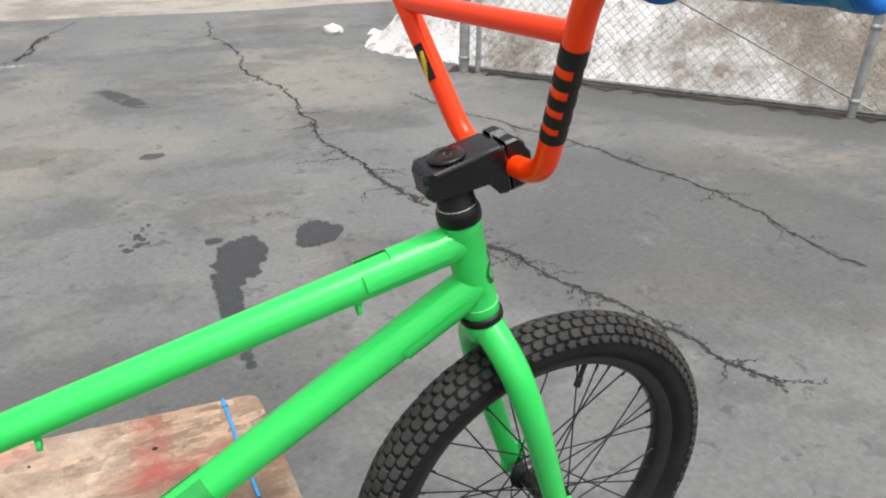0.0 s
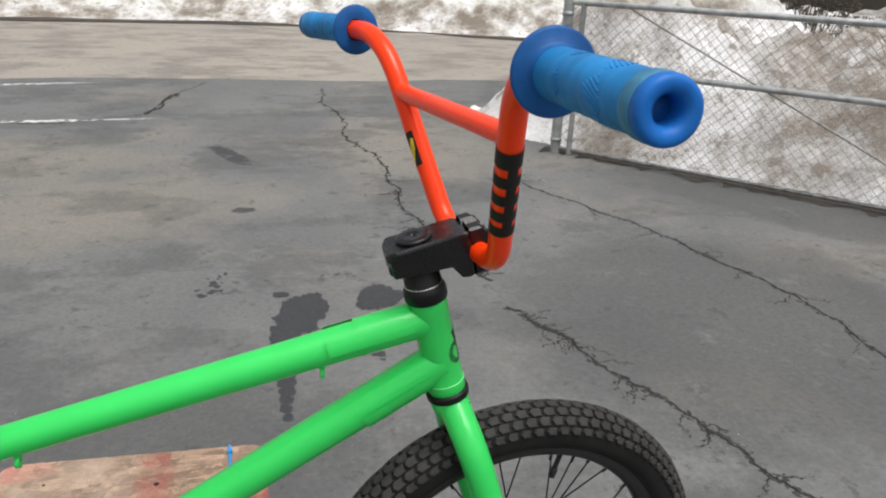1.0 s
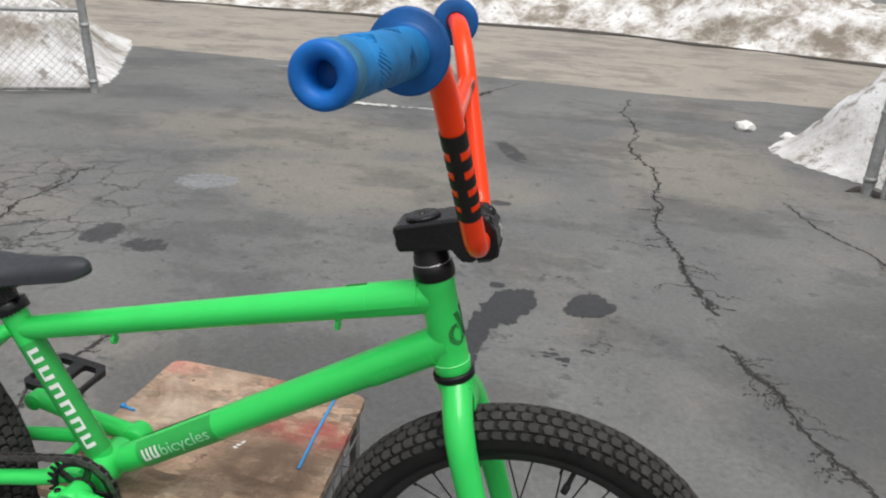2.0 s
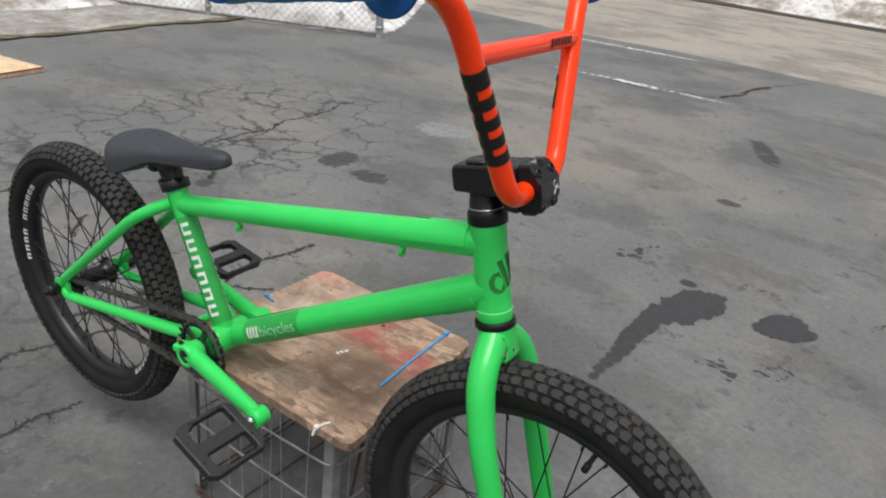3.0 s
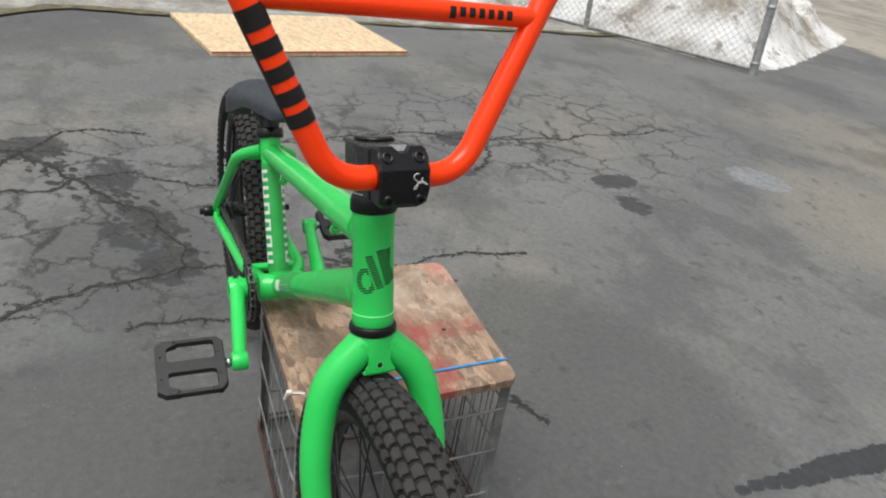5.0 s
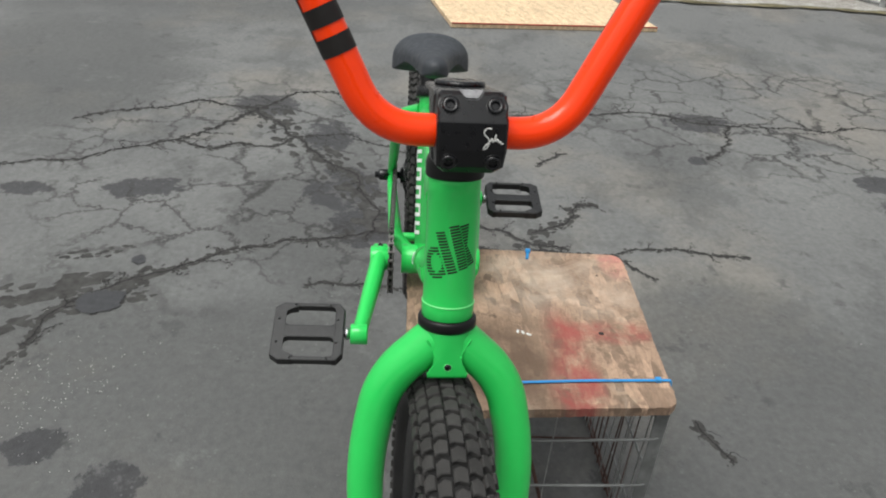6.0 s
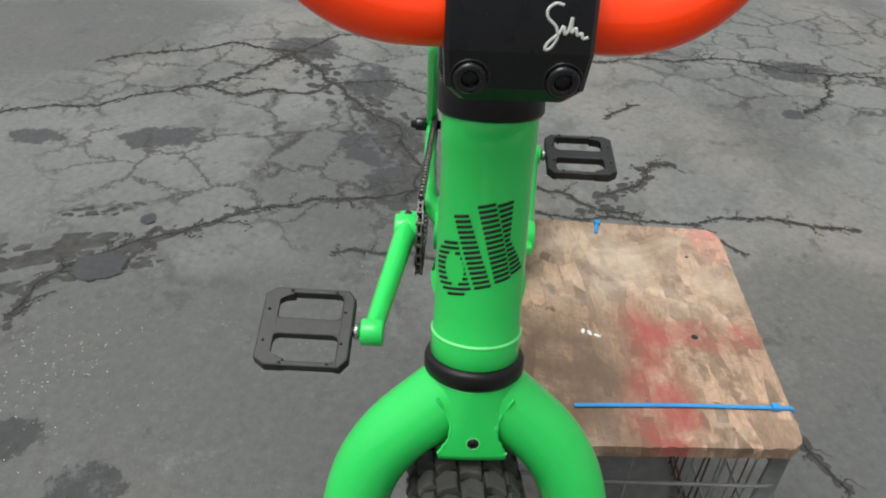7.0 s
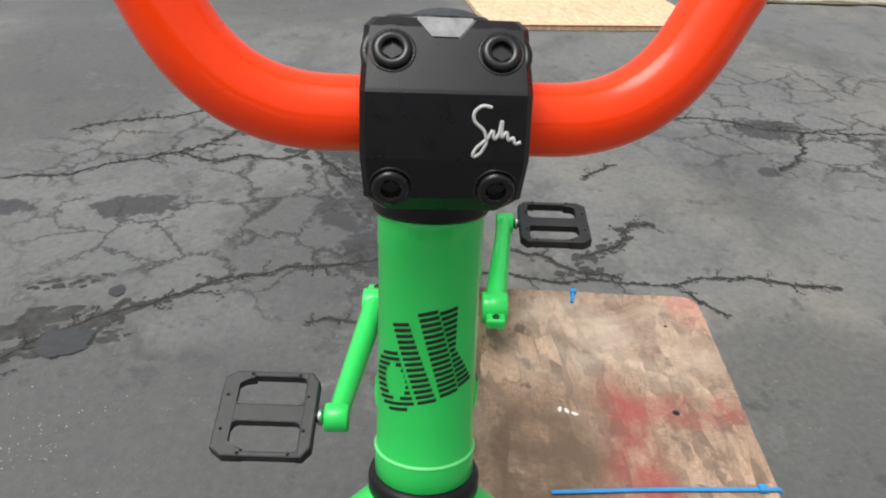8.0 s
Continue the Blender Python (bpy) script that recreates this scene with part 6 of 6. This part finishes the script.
def far_bank(x, y):
    return (0.55 + 0.35 * noise.noise(V(x * 0.25, 0, 5))) * ease(-0.1, 1.3, y - road_end(x) + 0.2 * math.sin(x * 0.7)) * (1 - 0.5 * ease(14, 18, y))


bank("snow_bank", far_bank, -36.0, 26.0, 7.6, 19.0, 240, 90, "ploughed bank of dirty snow across the road", ROAD_SNOW)

def verge_edge(y):
    return -4.30 + 0.10 * noise.noise(V(y * 1.1, 0, 0)) - 0.08 * max(y - 1.0, 0.0) + 0.38 * (1 - ease(-1.1, -0.5, y))


verge = height_field("verge", [-5.15 + 0.1 * k for k in range(16)], [-7 + 0.25 * k for k in range(52)],
                     lambda x, y: sheet_z(x, y) + (0.012 + 0.02 * noise.noise(V(x * 6, y * 6, 1)) if x < verge_edge(y) else -0.02), VERGE,
                     "gravel verge with dead grass beside the asphalt", "verge")


moss = bmesh.new()
pts = [V(verge_edge(y) + 0.03, y, 0) for y in [-6.5 + 0.12 * k for k in range(102)]]
ribbon(moss, pts, 0.06, random.Random(3), 0.012)
tagged(part("moss_strip", moss, MOSS, None), "thin strip of moss and dead grass along the asphalt's edge", "grass", "", "structure")
# dirt at the fence's foot, made wider to paint the shade there
soil = bmesh.new()
ribbon(soil, [FA + fdir * (-0.1 + 0.05 * k) + fnrm * (0.07 + 0.03 * noise.noise(V(k * 0.3, 0, 4))) for k in range(92)], 0.16, random.Random(8), 0.004)
tagged(part("soil_shade_strip", soil, DIRT_SHADE, None), "dark wet dirt and painted shade along the wire fence's foot", "soil", "", "structure")
# dark ribbon stands in for the curb shadow below the far snow
gutter = bmesh.new()
ribbon(gutter, [V(-45 + 0.8 * k, road_end(-45 + 0.8 * k) - 0.1 + 0.12 * noise.noise(V(k * 0.4, 0, 1)), 0) for k in range(100)], 0.42, random.Random(5), 0.022)
tagged(part("gutter", gutter, DIRT_SHADE, None), "dark strip painted for the curb's shadow along the far snow", "gutter", "", "structure")


# ---- chain-link fences ----
def fence(name, a, b, height, panels, label, gap=0.055, brace=None):
    a, b = Vector(a), Vector(b)
    f = thing(name, Matrix.Translation(a), label, "fence")
    d = b - a

    def put(nm, bm, mat, lbl=""):
        return part(nm, moved(bm, Matrix.Translation(-a)), mat, f, lbl)

    for k in range(panels + 1):
        p = a + d * (k / panels)
        r = 0.030 if k in (0, panels) else 0.022
        bm = tube([p - V(0, 0, 0.1), p + V(0, 0, height + 0.03)], r, 16)
        add_lathe(bm, [(0.0, r * 1.1), (r * 0.7, r * 0.9), (r * 1.12, r * 0.2), (r * 1.12, -0.01), (r, -0.012)], p + V(0, 0, height + 0.03), (0, 0, 1), 16)
        put("post", bm, GALV, "galvanised tubular post")
        for z in (0.08, height * 0.5, height - 0.06):
            put("band", lathe([(r, -0.012), (r + 0.004, -0.011), (r + 0.004, 0.011), (r, 0.012)], p + V(0, 0, z), (0, 0, 1), 16), GALV)
    for z in (0.03, height * 0.60, height):
        put("rail", tube([a + V(0, 0, z), b + V(0, 0, z)], 0.016 if z > 0.1 else 0.010, 12), GALV if z > 0.1 else CRATE_STEEL)
    if brace:
        u, w = d.normalized() * brace[0], d.normalized() * brace[1]
        put("gate_brace", tube([a + u + V(0, 0, height), a + w + V(0, 0, 0.04)], 0.0050, 8), WIRE_MAT, "slanting galvanised gate brace")
        s = a + d.normalized() * 0.09
        put("gate_stile", tube([s, s + V(0, 0, height)], 0.016, 12), GALV, "slim galvanised upright")
    # woven wire: two families of slanting wires
    L, H = d.length, height - 0.04
    flat = d.normalized()
    bm = bmesh.new()
    side = V(-flat.y, flat.x, 0).normalized() * 0.024
    n = int((L + H) / gap)
    for fam in (0, 1):
        for k in range(n):
            u0 = k * gap - H
            z0, z1, ua, ub = 0.03, 0.03 + H, u0, u0 + H
            if ua < 0:
                z0 -= ua
                ua = 0.0
            if ub > L:
                z1 -= ub - L
                ub = L
            if ub - ua < 0.02:
                continue
            if fam:
                ua, ub = L - ua, L - ub
            p, q = a + flat * ua + V(0, 0, z0) + side, a + flat * ub + V(0, 0, z1) + side * (1.15 if fam else 1.0)
            add_tube(bm, [p, q], 0.0014, 4, False)
    tagged(put("woven_mesh", bm, WIRE_MAT, "grey diamond wire mesh"), kind="stuff")
    return f


fence("chain_link_fence", on_ground(FA.x, FA.y), on_ground(2 * FB.x - FA.x, 2 * FB.y - FA.y), 0.86, 2, "galvanised chain-link fence in front of the snow bank", brace=(0.33, 2.15))
fence("chain_link_fence", on_ground(-3.40, 3.87), on_ground(-6.9, 1.82), 0.93, 3, "galvanised chain-link fence beyond the driveway opening")


# ---- dead weeds and shrubs by the bank ----
def twigs(name, at, height, count, width, seed, mat, label, category, leaves=0, leaf_mat=None):
    rng = random.Random(seed)
    base = on_ground(*at)
    t = thing(name, Matrix.Translation(base), label, category)
    bm, crown = bmesh.new(), bmesh.new()
    for k in range(count):
        a = rng.uniform(0, 6.28)
        lean = rng.uniform(0.05, 1.0) * width
        tip = V(math.cos(a) * lean, math.sin(a) * lean, height * rng.uniform(0.55, 1.0))
        root = V(math.cos(a) * 0.04, math.sin(a) * 0.04, -0.05)
        mid = root.lerp(tip, 0.5) + V(rng.uniform(-1, 1), rng.uniform(-1, 1), 0) * 0.12 * width
        pts = rounded([root, mid, tip], 0.2, 3)
        add_tube(bm, pts, (0.007 * height + 0.002, 0.0012), 5, False)
        for q in range(4):
            p = mid.lerp(tip, rng.random())
            e = p + V(rng.uniform(-1, 1), rng.uniform(-1, 1), rng.uniform(0.1, 1)) * 0.22 * height
            add_tube(bm, [p, e], (0.0022, 0.0008), 4, False)
            for _ in range(leaves):
                c = p.lerp(e, rng.random())
                d = V(rng.uniform(-1, 1), rng.uniform(-1, 1), rng.uniform(-0.6, 1)).normalized()
                s = d.cross(V(0, 0, 1)).normalized() * 0.006
                l = rng.uniform(0.02, 0.045)
                crown.faces.new([crown.verts.new(v) for v in (c - s, c + d * l * 0.5 - s * 1.3, c + d * l, c + d * l * 0.5 + s * 1.3)])
    tagged(part("branch_tangle", bm, mat, t), kind="stuff")
    if leaves:
        tagged(part("crown", crown, leaf_mat, t, "dark needle sprays"), kind="stuff")
    else:
        crown.free()
    return t


TWIG = plain("dead_stem_bark", (0.12, 0.085, 0.06), 0.85, vary=0.3, scale=60)
NEEDLE = plain("dark_evergreen_needles", (0.05, 0.053, 0.04), 0.7, vary=0.4, scale=30)
twigs("dead_weed", (3.22, 2.72), 0.85, 7, 0.16, 3, TWIG, "dry brown weed stalks standing in the snow bank", "weed")
twigs("dead_weed", (3.70, 2.30), 0.80, 9, 0.30, 4, TWIG, "dry brown weed stalks standing in the snow bank", "weed")
twigs("shrub", (5.0, 5.6), 1.25, 26, 0.55, 5, TWIG, "dark evergreen shrub behind the snow bank", "shrub", 34, NEEDLE)
twigs("shrub", (6.4, 4.3), 1.25, 26, 0.6, 6, TWIG, "dark evergreen shrub behind the snow bank", "shrub", 34, NEEDLE)
twigs("shrub", (4.3, 7.6), 1.5, 26, 0.6, 7, TWIG, "dark evergreen shrub behind the snow bank", "shrub", 34, NEEDLE)
